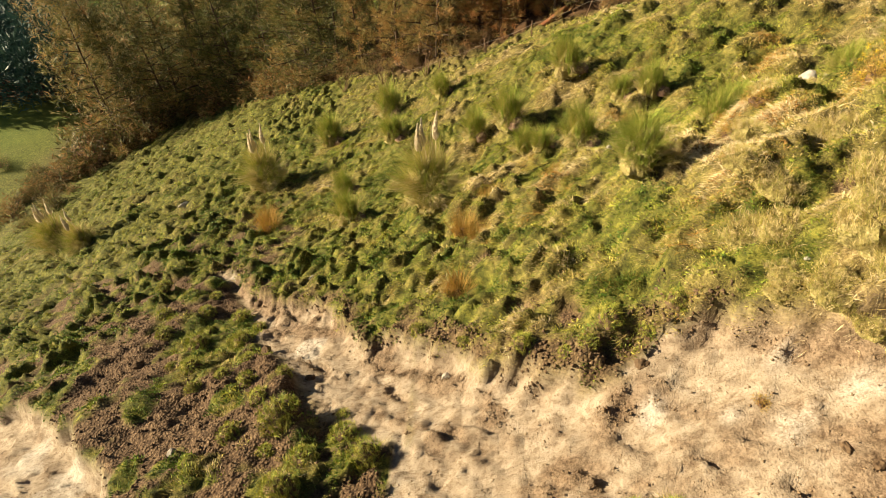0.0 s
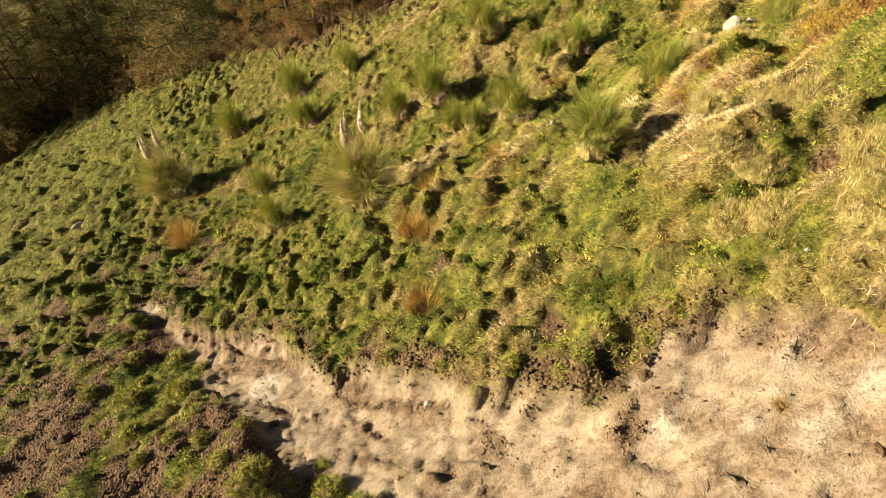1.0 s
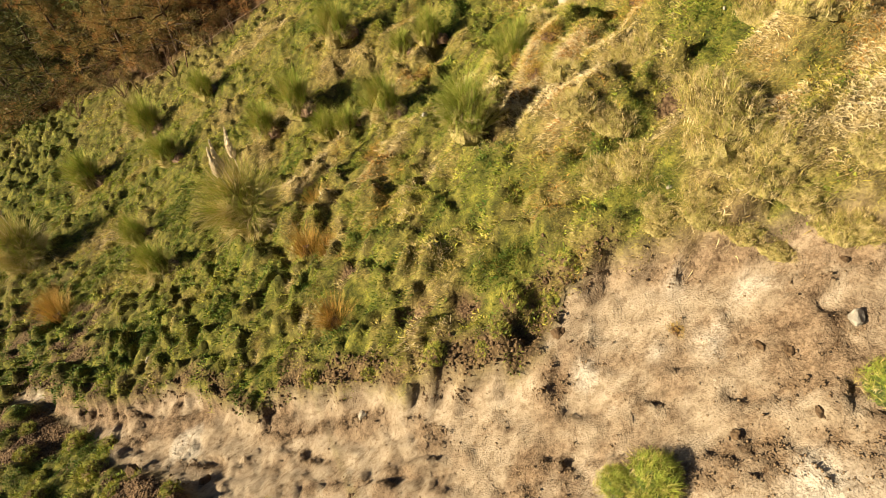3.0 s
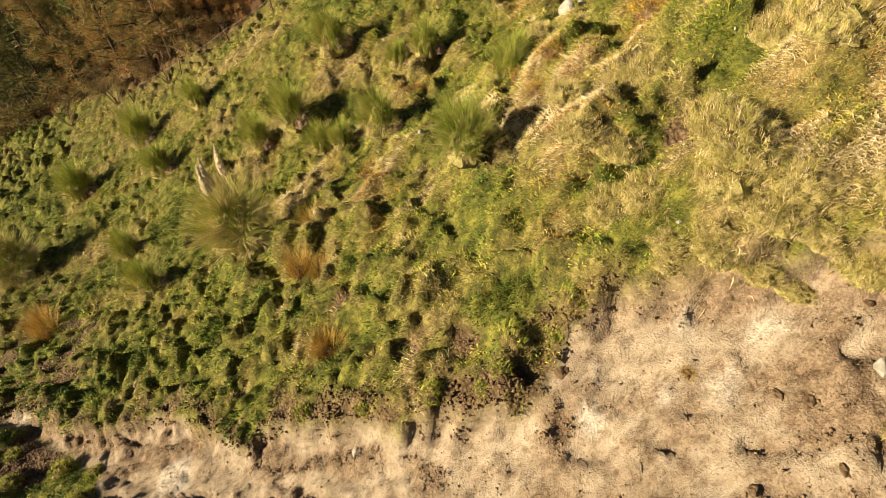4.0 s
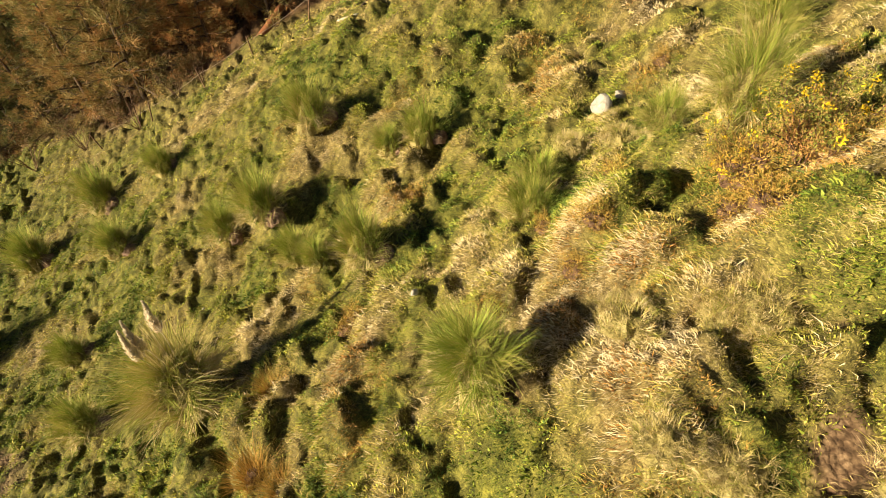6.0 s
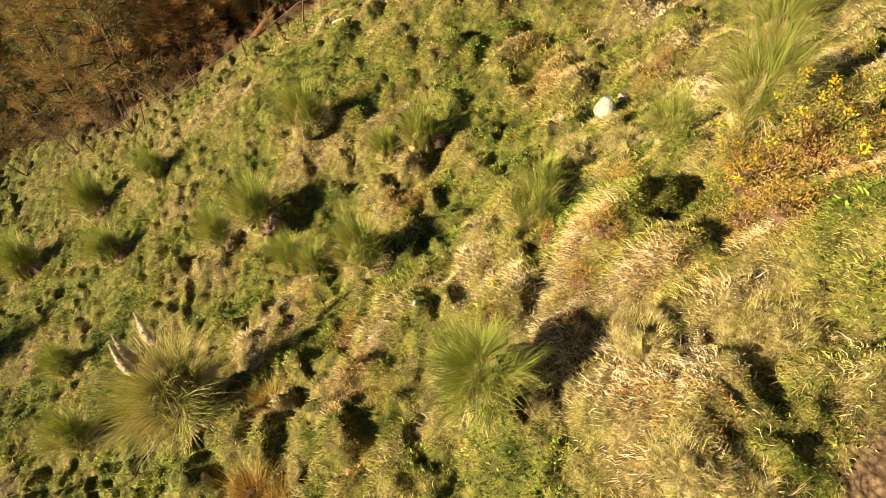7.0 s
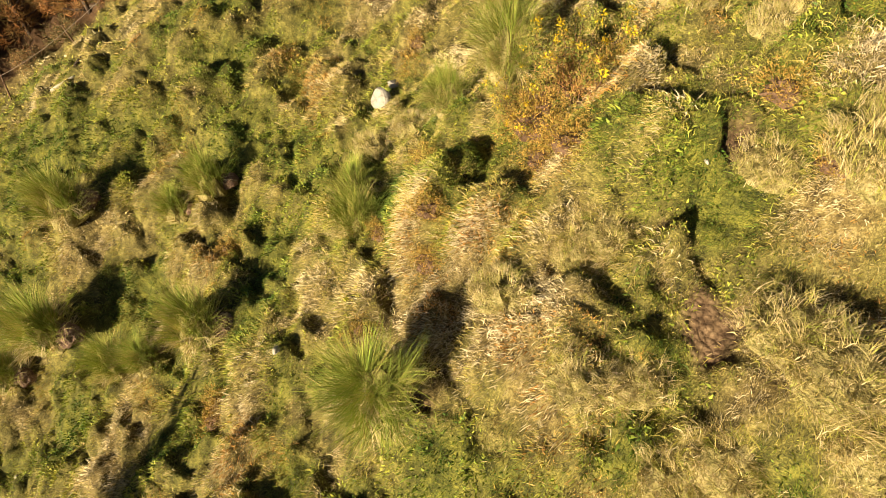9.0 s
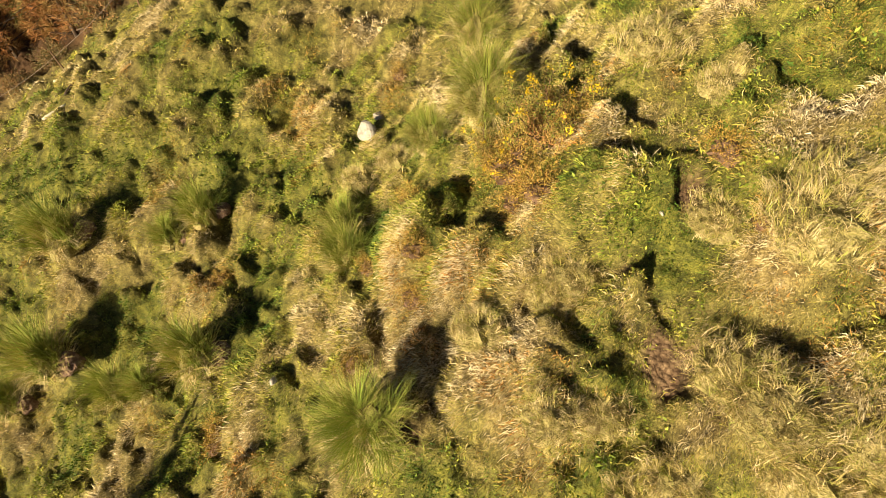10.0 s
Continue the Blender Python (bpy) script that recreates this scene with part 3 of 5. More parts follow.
def turf_here(x, y, chance, power=1.0):
    clay, soil = masks(x, y)
    d = np.hypot((x - 3.5) / 1.1, y - 7)
    return chance < np.clip(1 - 1.15 * clay - 1.0 * soil, 0, 1) / (1 + (np.clip(d - 4, 0, 60) / 9.0) ** 2) * power


rng = np.random.default_rng(7)
tuft_cover("meadow_grass", "rough yellow-green hill grass in shaggy clumps", 8200, 32, (-10, 12.5, 0.5, 26), m_grass,
           lambda x, y, c: turf_here(x, y, c) & (rng.random(len(x)) < 0.25 + 0.75 * smooth(0.15, 0.45, dryness(x, y))), rng, 0.16, 0.16, 0.0088, flop=0.75, arrays=leaf_arrays, comb=0.4)
tuft_cover("fine_grass", "fine straw-coloured grass matted over the mounds", 7800, 34, (1, 11, 2.5, 12.5), m_grass,
           lambda x, y, c: turf_here(x, y, c) & (np.hypot(x - 6, y - 7) < 6.5) & (rng.random(len(x)) < 0.25 + 0.75 * smooth(4.0, 6.0, x - 0.12 * (y - 6))), rng, 0.115, 0.12, 0.0058, 0.0, 0.9, 0.03, leaf_arrays, 0.55)
tuft_cover("low_herbs", "low leafy green herbs between the grass", 6200, 33, (-14, 11, 3, 30), m_herb,
           lambda x, y, c: turf_here(x, y, c, 1.3) & (rng.random(len(x)) < smooth(0.6, 0.25, dryness(x, y))), rng, 0.085, 0.17, 0.025, 0.06, 0.5, 0.03, leaf_arrays, 0.2)
tuft_cover("far_grass", "short yellow-green grass on the further slope", 5000, 15, (-44, 14, 8, 60), m_grass,
           lambda x, y, c: (np.hypot(x - 3, y - 6) > 12) & (wood(x, y) < 0) & (c < np.clip(1 - masks(x, y)[0] - masks(x, y)[1], 0, 1) / (1 + (np.hypot(x - 3, y - 6) / 19) ** 2)), rng, 0.13, 0.24, 0.02, -0.04, 0.6, 0.03, leaf_arrays)

m_brown = leaf_material("dead_bracken", [(0.0, (0.12, 0.11, 0.02)), (0.35, (0.33, 0.23, 0.045)), (0.6, (0.45, 0.27, 0.065)), (1.0, (0.5, 0.25, 0.07))], 0.2, spread=0.4)
tuft_cover("dead_bracken", "patches of rust-brown dead bracken in the grass", 1300, 34, (1, 12, 3, 22), m_brown,
           lambda x, y, c: turf_here(x, y, c, 1.5) & (fbm(x, y, 1.3, 161, 3) + 0.8 * patches(x, y, RUSTY) > 0.42), rng, 0.1, 0.17, 0.011, 0.1, 0.5, 0.03, leaf_arrays)
tuft_cover("far_herbs", "lumpy green herbs and moss on the further slope", 3000, 22, (-44, -4, 10, 56), m_herb,
           lambda x, y, c: (np.hypot(x - 3, y - 6) > 14) & (wood(x, y) < 0.5) & (fbm(x, y, 0.9, 173, 2) > 0.0) & (c < np.clip(1 - masks(x, y)[0] - masks(x, y)[1], 0, 1)), rng, 0.1, 0.32, 0.05, 0.1, 0.5, 0.015, leaf_arrays)


# ---- things: helpers ----
def part(name, me, parent, label=""):
    ob = new(name, me)
    ob.parent = parent
    return tagged(ob, label)


def thing(name, label, category, group="", place=None):
    ob = tagged(new(name), label, category, group)
    if place is not None:
        ob.matrix_world = place
    return ob


def stand(x, y, scale=1.0, turn=0.0, sink=0.03):
    return Matrix.Translation(at(x, y, -sink)) @ pose(0, 0, 0, 0, 0, turn) @ Matrix.Scale(scale, 4)


def arc_blades(n, spread, tall, width, droop, root, rng, segs=4, dry=(0.1, 0.4), upright=0.2, one_way=None):
    """A fountain of long arching blades about the origin."""
    ang = rng.uniform(0, 2 * np.pi, n)
    if one_way is not None:
        ang = one_way + rng.normal(0, 0.7, n)
    tilt = np.clip(np.abs(rng.normal(0, spread, n)) + upright * rng.random(n), 0.03, 1.35)
    length = tall * rng.uniform(0.55, 1.12, n)
    out = np.stack([np.cos(ang), np.sin(ang), np.zeros(n)], 1)
    r = root * np.sqrt(rng.random(n))
    ra = ang + rng.normal(0, 0.9, n)
    p = np.stack([np.cos(ra) * r, np.sin(ra) * r, np.full(n, -0.05)], 1)
    side = np.stack([-np.sin(ang), np.cos(ang), rng.normal(0, 0.5, n)], 1)
    side = unit(side) * (width * rng.uniform(0.6, 1.4, n) * 0.5)[:, None]
    bendy = droop * rng.uniform(0.5, 1.5, n)
    rows = []
    for s in range(segs):
        a = tilt + bendy * (s / segs) ** 1.3
        rows += [p - side * (1 - 0.75 * s / segs), p + side * (1 - 0.75 * s / segs)]
        p = p + (out * np.sin(a)[:, None] + np.array([0, 0, 1]) * np.cos(a)[:, None]) * (length / segs)[:, None]
    rows.append(p)
    m = 2 * segs + 1
    v = np.stack(rows, 1).reshape(-1, 3)
    f = []
    for s in range(segs - 1):
        f += [[2 * s, 2 * s + 1, 2 * s + 3], [2 * s, 2 * s + 3, 2 * s + 2]]
    f.append([2 * segs - 2, 2 * segs - 1, 2 * segs])
    t = (m * np.arange(n)[:, None, None] + np.array(f)[None]).reshape(-1, 3)
    return v, t, np.repeat(rng.uniform(*dry, n), m)


def blades_mesh(name, mat, *args, **kw):
    v, t, dry = arc_blades(*args, **kw)
    return array_mesh(name, v, t, mat, {"dry": dry})


def tube_arrays(points, radii, sides=6):
    pts = np.asarray(points, float)
    d = unit(np.gradient(pts, axis=0))
    ref = np.where(np.abs(d[:, 2:3]) > 0.9, np.array([[1.0, 0, 0]]), np.array([[0, 0, 1.0]]))
    a = unit(np.cross(d, ref))
    b = np.cross(d, a)
    ang = np.linspace(0, 2 * np.pi, sides, endpoint=False)
    rad = np.asarray(radii, float)[:, None, None]
    v = (pts[:, None] + rad * (np.cos(ang)[None, :, None] * a[:, None] + np.sin(ang)[None, :, None] * b[:, None])).reshape(-1, 3)
    t = []
    for i in range(len(pts) - 1):
        for j in range(sides):
            p, q = i * sides + j, i * sides + (j + 1) % sides
            t += [[p, q, q + sides], [p, q + sides, p + sides]]
    last = (len(pts) - 1) * sides
    for j in range(1, sides - 1):
        t += [[0, j + 1, j], [last, last + j, last + j + 1]]
    return v, np.array(t)


def joined(pieces):
    vs, ts, n = [], [], 0
    for v, t in pieces:
        vs.append(v)
        ts.append(t + n)
        n += len(v)
    return np.concatenate(vs), np.concatenate(ts)


def crooked(start, way, length, bend, rng, steps=5):
    p, d, out = np.array(start, float), np.array(way, float), []
    d = d / np.linalg.norm(d)
    for _ in range(steps + 1):
        out.append(p.copy())
        p = p + d * length / steps
        d = d + rng.normal(0, bend, 3)
        d = d / np.linalg.norm(d)
    return np.array(out)


def plain_surface(name, stops, scale, rough=0.85, relief_size=0.02, strength=0.6, by_object=0.0):
    m, tree, bsdf = material(name, rough)
    a, b = noise_at(tree, scale, 5), noise_at(tree, scale * 0.17, 3)
    r = ramp(tree, stops)
    tree.links.new(mixed(tree, 0.4, a, b), r.inputs[0])
    tree.links.new(r.outputs[0], bsdf.inputs["Base Color"])
    bump(tree, bsdf, a, strength, relief_size)
    return m


m_thatch = plain_surface("matted_thatch", [(0.32, (0.05, 0.045, 0.015)), (0.5, (0.24, 0.2, 0.07)), (0.68, (0.42, 0.34, 0.17))], 30, 0.95, 0.04, 1.0)
m_roots = plain_surface("dead_roots", [(0.32, (0.07, 0.04, 0.03)), (0.5, (0.2, 0.125, 0.09)), (0.68, (0.4, 0.27, 0.2))], 34, 0.95, 0.05, 1.0)
# Opaque dark green for the mound inside the grass bush.
m_dark_green = plain_surface("dark_green_filling", [(0.32, (0.02, 0.03, 0.008)), (0.5, (0.06, 0.08, 0.02)), (0.68, (0.14, 0.16, 0.035))], 30, 0.95, 0.04, 1.0)
m_tuft = leaf_material("tussock_blades", [(0.0, (0.18, 0.25, 0.035)), (0.3, (0.31, 0.345, 0.055)), (0.5, (0.41, 0.35, 0.09)), (0.72, (0.55, 0.43, 0.175)), (1.0, (0.74, 0.6, 0.36))], 0.18, 0.75, 0.4)
m_plume = leaf_material("pampas_plume", [(0.0, (0.78, 0.68, 0.52)), (1.0, (0.9, 0.82, 0.68))], 0.35)
m_bark = plain_surface("pine_bark", [(0.3, (0.035, 0.024, 0.018)), (0.6, (0.1, 0.07, 0.05)), (0.8, (0.2, 0.16, 0.12))], 14, 0.9, 0.03, 0.9)
m_twig = plain_surface("dry_twigs", [(0.3, (0.06, 0.035, 0.022)), (0.7, (0.2, 0.12, 0.075))], 20)
m_bleached = plain_surface("bleached_wood", [(0.3, (0.38, 0.32, 0.23)), (0.7, (0.68, 0.62, 0.5))], 22)
m_redwood = plain_surface("red_rotten_wood", [(0.3, (0.1, 0.035, 0.015)), (0.7, (0.28, 0.12, 0.055))], 18)
m_wire = plain_surface("rusty_wire", [(0.3, (0.12, 0.08, 0.06)), (0.7, (0.3, 0.25, 0.2))], 30)
m_stone = plain_surface("pale_limestone", [(0.3, (0.15, 0.13, 0.105)), (0.5, (0.28, 0.25, 0.21)), (0.7, (0.42, 0.39, 0.34))], 9, 0.85, 0.03, 0.8)
m_clod = plain_surface("clay_clods", [(0.3, (0.045, 0.028, 0.016)), (0.55, (0.11, 0.07, 0.04)), (0.75, (0.2, 0.14, 0.086))], 16, 0.95, 0.02, 0.7)
m_crumb = plain_surface("clay_crumbs", [(0.3, (0.09, 0.058, 0.035)), (0.6, (0.21, 0.145, 0.088))], 16, 0.95, 0.02, 0.7)
m_gorse = leaf_material("gorse_spines", [(0.0, (0.12, 0.15, 0.025)), (0.35, (0.3, 0.26, 0.05)), (0.65, (0.4, 0.25, 0.08)), (1.0, (0.41, 0.2, 0.075))], 0.25)
m_bloom = leaf_material("gorse_blossom", [(0.0, (0.72, 0.47, 0.012)), (1.0, (0.85, 0.62, 0.03))], 0.3)
m_bramble = leaf_material("bramble_leaves", [(0.0, (0.08, 0.09, 0.03)), (0.4, (0.2, 0.16, 0.06)), (0.7, (0.3, 0.18, 0.075)), (1.0, (0.4, 0.2, 0.08))], 0.25)
m_needle = leaf_material("pine_needles", [(0.0, (0.06, 0.075, 0.022)), (0.35, (0.2, 0.17, 0.055)), (0.65, (0.31, 0.2, 0.07)), (1.0, (0.37, 0.16, 0.055))], 0.25, spread=0.25)


# ---- tussocks and pampas grass ----
def mound_mesh(rng, wide, tall, mat=None, name="root_mound", off=(0, 0, 0)):
    """The dense matted heart of a tussock."""
    bm = bmesh.new()
    bmesh.ops.create_icosphere(bm, subdivisions=3, radius=1.0)
    seed = Vector(rng.uniform(-50, 50, 3))
    for v in bm.verts:
        p = v.co
        f = 1 + 0.35 * noise.noise(p * 1.7 + seed) + 0.25 * noise.noise(p * 5 + seed)
        v.co = Vector((p.x * wide * f, p.y * wide * f, (p.z if p.z > 0 else 0.3 * p.z) * tall * f)) + Vector(off)
    me = bpy.data.meshes.new(name)
    bm.to_mesh(me)
    bm.free()
    me.materials.append(mat or m_thatch)
    return me


def mop_mesh(name, locks, each, wide, tall, length, width, dry, rng, mat, way=None, turn=0.8, tilt=(0.15, 0.7), droop=1.1, segs=4, loose=0.26):
    """Locks of fine arching blades rooted over a mound; way: the side they are combed to."""
    la = rng.uniform(0, 2 * np.pi, locks) if way is None else way + rng.normal(0, turn, locks)
    lr = wide * np.sqrt(rng.random(locks))
    lp = rng.uniform(0, 2 * np.pi, locks) if way is None else la + rng.normal(0, 1.1, locks)
    lt, ld = rng.uniform(*tilt, locks), droop * rng.uniform(0.6, 1.4, locks)
    ll, lk = length * rng.uniform(0.65, 1.15, locks), rng.uniform(*dry, locks)
    k = np.repeat(np.arange(locks), each)
    n = len(k)
    ang = la[k] + rng.normal(0, loose, n)
    r = lr[k]
    p = np.stack([np.cos(lp[k]) * r, np.sin(lp[k]) * r, tall * (1 - 0.8 * (r / wide) ** 2)], 1) + rng.normal(0, 0.022, (n, 3))
    a0, bendy = lt[k] + rng.normal(0, 0.12, n), ld[k] * rng.uniform(0.7, 1.3, n)
    out = np.stack([np.cos(ang), np.sin(ang), np.zeros(n)], 1)
    side = unit(np.stack([-np.sin(ang), np.cos(ang), rng.normal(0, 0.6, n)], 1)) * (width * rng.uniform(0.6, 1.4, n) * 0.5)[:, None]
    step = ll[k] * rng.uniform(0.55, 1.1, n) / segs
    rows = []
    for s in range(segs):
        a = a0 + bendy * (s / segs) ** 1.2
        rows += [p - side * (1 - 0.7 * s / segs), p + side * (1 - 0.7 * s / segs)]
        p = p + (out * np.sin(a)[:, None] + np.array([0, 0, 1]) * np.cos(a)[:, None]) * step[:, None]
    rows.append(p)
    m = 2 * segs + 1
    f = [[2 * s + i for i in tri] for s in range(segs - 1) for tri in ((0, 1, 3), (0, 3, 2))] + [[2 * segs - 2, 2 * segs - 1, 2 * segs]]
    t = (m * np.arange(n)[:, None, None] + np.array(f)[None]).reshape(-1, 3)
    return array_mesh(name, np.stack(rows, 1).reshape(-1, 3), t, mat, {"dry": np.clip(np.repeat(lk[k] + rng.normal(0, 0.08, n), m), 0, 1)})


DOWNHILL = math.pi - 0.35


def green_tuft(rng, place, label):
    ob = thing("sedge_tussock", label, "grass tussock", "tussocks on the slope", place)
    part("foliage", mop_mesh("foliage", 64, 18, 0.24, 0.36, 0.72, 0.0085, (0.08, 0.55), rng, m_tuft, DOWNHILL, 1.3, (0.05, 0.65), 0.9, 3), ob)
    part("upright_growth", mop_mesh("upright_growth", 40, 16, 0.2, 0.4, 0.72, 0.0085, (0.05, 0.5), rng, m_tuft, None, 1, (0.0, 0.45), 0.6, 3), ob)
    part("root_mound", mound_mesh(rng, 0.27, 0.5), ob, "matted dead thatch")
    part("root_clump", mound_mesh(rng, 0.17, 0.2, m_roots, "root_clump", (0.3, -0.12, 0.12)), ob, "pinkish brown dead root clump")
    part("dry_skirt", mop_mesh("dry_skirt", 36, 14, 0.3, 0.28, 0.4, 0.008, (0.45, 1.0), rng, m_tuft, DOWNHILL, 1.5, (0.6, 1.3), 0.9, 3), ob, "straw-coloured dead leaves")
    return ob


def straw_tuft(rng, place, label):
    ob = thing("straw_tussock", label, "grass tussock", "straw tussocks on the slope", place)
    part("foliage", mop_mesh("foliage", 195, 10, 0.46, 0.28, 0.18, 0.0048, (0.38, 0.95), rng, m_tuft, DOWNHILL, 1.4, (0.2, 1.0), 1.0, 3, 0.5), ob)
    part("root_mound", mound_mesh(rng, 0.34, 0.24), ob, "matted dead thatch")
    return ob


def plume_mesh(rng, length):
    """A feathery seed head: a slim tapered body with fine hairs standing off it."""
    s = np.linspace(0, 1, 12)
    line = np.stack([0.02 * np.sin(5 * s), 0.07 * s * s, s * length], 1)
    body, tri = tube_arrays(line, 0.026 * np.sin(np.pi * np.clip(0.12 + 0.86 * s, 0, 1)) * rng.uniform(0.8, 1.2, 12) + 0.004, 7)
    n = 420
    q = np.sort(rng.random(n))
    base = np.stack([0.02 * np.sin(5 * q), 0.07 * q * q, q * length], 1)
    ang = rng.uniform(0, 2 * np.pi, n)
    d0 = unit(np.stack([np.cos(ang) * 0.6, np.sin(ang) * 0.6, np.ones(n)], 1) + rng.normal(0, 0.3, (n, 3)))
    d1 = unit(np.stack([np.cos(ang) * 0.4, np.sin(ang) * 0.4 + 0.1, np.ones(n)], 1))
    v, t, _ = leaf_arrays(base, d0, d1, 0.15 * (1.15 - q), np.full(n, 0.026), q, rng)
    return array_mesh("plume", *joined([(body, tri), (v, t)]), m_plume)


def pampas(rng, place, label, plumes=2, dry=(0.15, 0.75), n=46, reach=1.15, turn=1.1):
    ob = thing("pampas_grass", label, "pampas grass", "pampas grasses on the slope", place)
    part("foliage", mop_mesh("foliage", 2 * n, 18, 0.42, 0.6, reach, 0.0088, dry, rng, m_tuft, DOWNHILL, 1.5 * turn, (0.05, 0.85), 1.1, 4), ob)
    part("upright_growth", mop_mesh("upright_growth", n, 20, 0.36, 0.7, reach * 1.1, 0.0088, dry, rng, m_tuft, None, 1, (0.0, 0.45), 0.6, 4), ob)
    part("root_mound", mound_mesh(rng, 0.42, 0.98), ob, "matted dead thatch")
    part("dry_skirt", mop_mesh("dry_skirt", 3 * n // 2, 16, 0.5, 0.5, reach * 0.72, 0.0088, (0.5, 1.0), rng, m_tuft, None, 1, (0.6, 1.3), 1.0, 3), ob, "dead straw leaves hanging round the base")
    for k in range(plumes):
        way = np.array([-0.22 + 0.13 * k, 0.02 + 0.1 * k, 1.0])
        line = crooked((0.05 * k, 0, 0.2), way, 1.0 + 0.08 * k, 0.03, rng)
        v, t = tube_arrays(line, np.linspace(0.012, 0.006, len(line)), 5)
        stalk = part("plume_stalk", array_mesh("plume_stalk", v, t, m_plume), ob)
        head = part("plume", plume_mesh(rng, 0.62), stalk, "creamy feathery seed head")
        head.matrix_basis = Matrix.Translation(line[-1]) @ Vector(line[-1] - line[-2]).to_track_quat("Z", "Y").to_matrix().to_4x4()
    return ob


def rush_tuft(rng, place, label):
    ob = thing("rush_tuft", label, "rush tuft", "brown rush tufts", place)
    part("foliage", blades_mesh("foliage", m_brown, 420, 0.3, 0.75, 0.008, 0.5, 0.2, rng, segs=3, dry=(0.3, 0.8)), ob)
    part("root_mound", mound_mesh(rng, 0.16, 0.1, m_twig), ob)
    return ob


rng = np.random.default_rng(21)
rush = rush_tuft(rng, stand(0.6, 10.1, 1.1, 0), "reddish-brown dead rushes standing in the grass")
for x, y, s, r in ((-7.3, 16.8, 1.5, 40), (0.49, 7.6, 1.0, 80), (1.3, 11.5, 0.9, 120), (0.95, 9.6, 0.8, 200), (-7.7, 17.9, 1.2, 10)):
    copy_thing(rush, stand(x, y, s, r))
GREEN = [  # x, y, size
    (3.85, 13.1, 1.35), (6.3, 11.05, 1.1), (6.82, 11.54, 1.0), (2.35, 17.4, 1.3), (2.74, 15.3, 1.15), (3.05, 14.15, 1.0),
    (4.5, 19.1, 1.25), (6.5, 15.8, 1.2), (5.8, 16.35, 1.1), (1.2, 18.4, 1.1), (-0.2, 24.2, 1.3),
    (2.57, 18.1, 1.0), (-3.4, 14.9, 1.1), (-6.6, 26.6, 2.0), (-2.45, 22.2, 1.7), (-3.1, 26.4, 1.7), (-4.3, 18.7, 1.3)]
STRAW = [
    (7.7, 11.85, 0.9), (5.39, 4.97, 1.15), (5.6, 5.35, 1.05), (8.44, 6.47, 1.0), (9.17, 7.61, 1.1), (6.72, 5.27, 1.2), (7.2, 5.25, 1.1), (6.3, 7.15, 0.95),
    (6.15, 7.45, 0.8), (5.95, 7.2, 0.9), (4.7, 5.3, 0.9), (5.1, 4.6, 1.0), (5.5, 4.1, 1.0), (4.4, 5.6, 0.8), (8.3, 11.3, 0.9), (9.6, 9.4, 0.9),
    (5.0, 6.3, 0.8), (5.3, 7.9, 0.8), (4.6, 6.7, 0.9), (7.0, 6.0, 0.8)]
FRINGE = [(4.5, 4.9, 0.8), (4.85, 4.65, 0.9), (5.15, 4.3, 0.9), (5.45, 3.95, 0.9), (5.75, 3.3, 1.0), (6.05, 2.95, 1.0), (6.5, 2.55, 1.0), (4.35, 4.75, 0.6), (4.7, 4.45, 0.75), (5.0, 4.1, 0.75), (5.25, 3.75, 0.8), (5.6, 3.45, 0.8), (5.9, 3.1, 0.85), (6.3, 2.75, 0.9), (6.7, 2.3, 0.9), (5.9, 3.7, 0.8), (6.4, 3.3, 0.8)]
FRINGE = [(x - 0.05, y - 0.27, s) for x, y, s in FRINGE]
GREEN = [(x, y, 0.95 * s) for x, y, s in GREEN]
tufts = [green_tuft(rng, stand(*GREEN[k], 20 * k - 20), "bright green sedge tussock with a straw skirt") for k in range(3)]
for k, (x, y, s) in enumerate(GREEN[3:]):
    copy_thing(tufts[k % 3], stand(x, y, s, (67 * k) % 80 - 40))
straws = [straw_tuft(rng, stand(*STRAW[k], 25 * k - 25), "shaggy golden straw tussock flopping downhill") for k in range(3)]
for k, (x, y, s) in enumerate(STRAW[3:] + FRINGE):
    copy_thing(straws[k % 3], stand(x, y, (0.95 if k < len(STRAW) - 3 else 0.75) * s, (71 * k) % 110 - 55))

pampas(rng, stand(3.86, 8.62, 0.8, 0), "bright green pampas grass without plumes", 0, (0.05, 0.42), 50, 1.0, 0.8)
big = pampas(rng, stand(-0.35, 12.8, 1.4, 0), "large half-dry pampas grass with three cream plumes", 3, (0.12, 0.85), 52, 0.95)
clump = pampas(rng, stand(8.4, 9.6, 0.78, 10), "grey-green pampas clump beside the gorse", 0, (0.1, 0.6), 46, 1.15)
copy_thing(clump, stand(8.3, 10.6, 0.68, -25))
copy_thing(clump, stand(11.3, 11.4, 1.05, 30))
copy_thing(big, stand(-9.3, 22.6, 1.25, 15))
for x, y, s, r in ((-26.3, 26.3, 1.4, 10), (-23, 24.5, 1.1, 70)):
    copy_thing(big, stand(x, y, s, r))


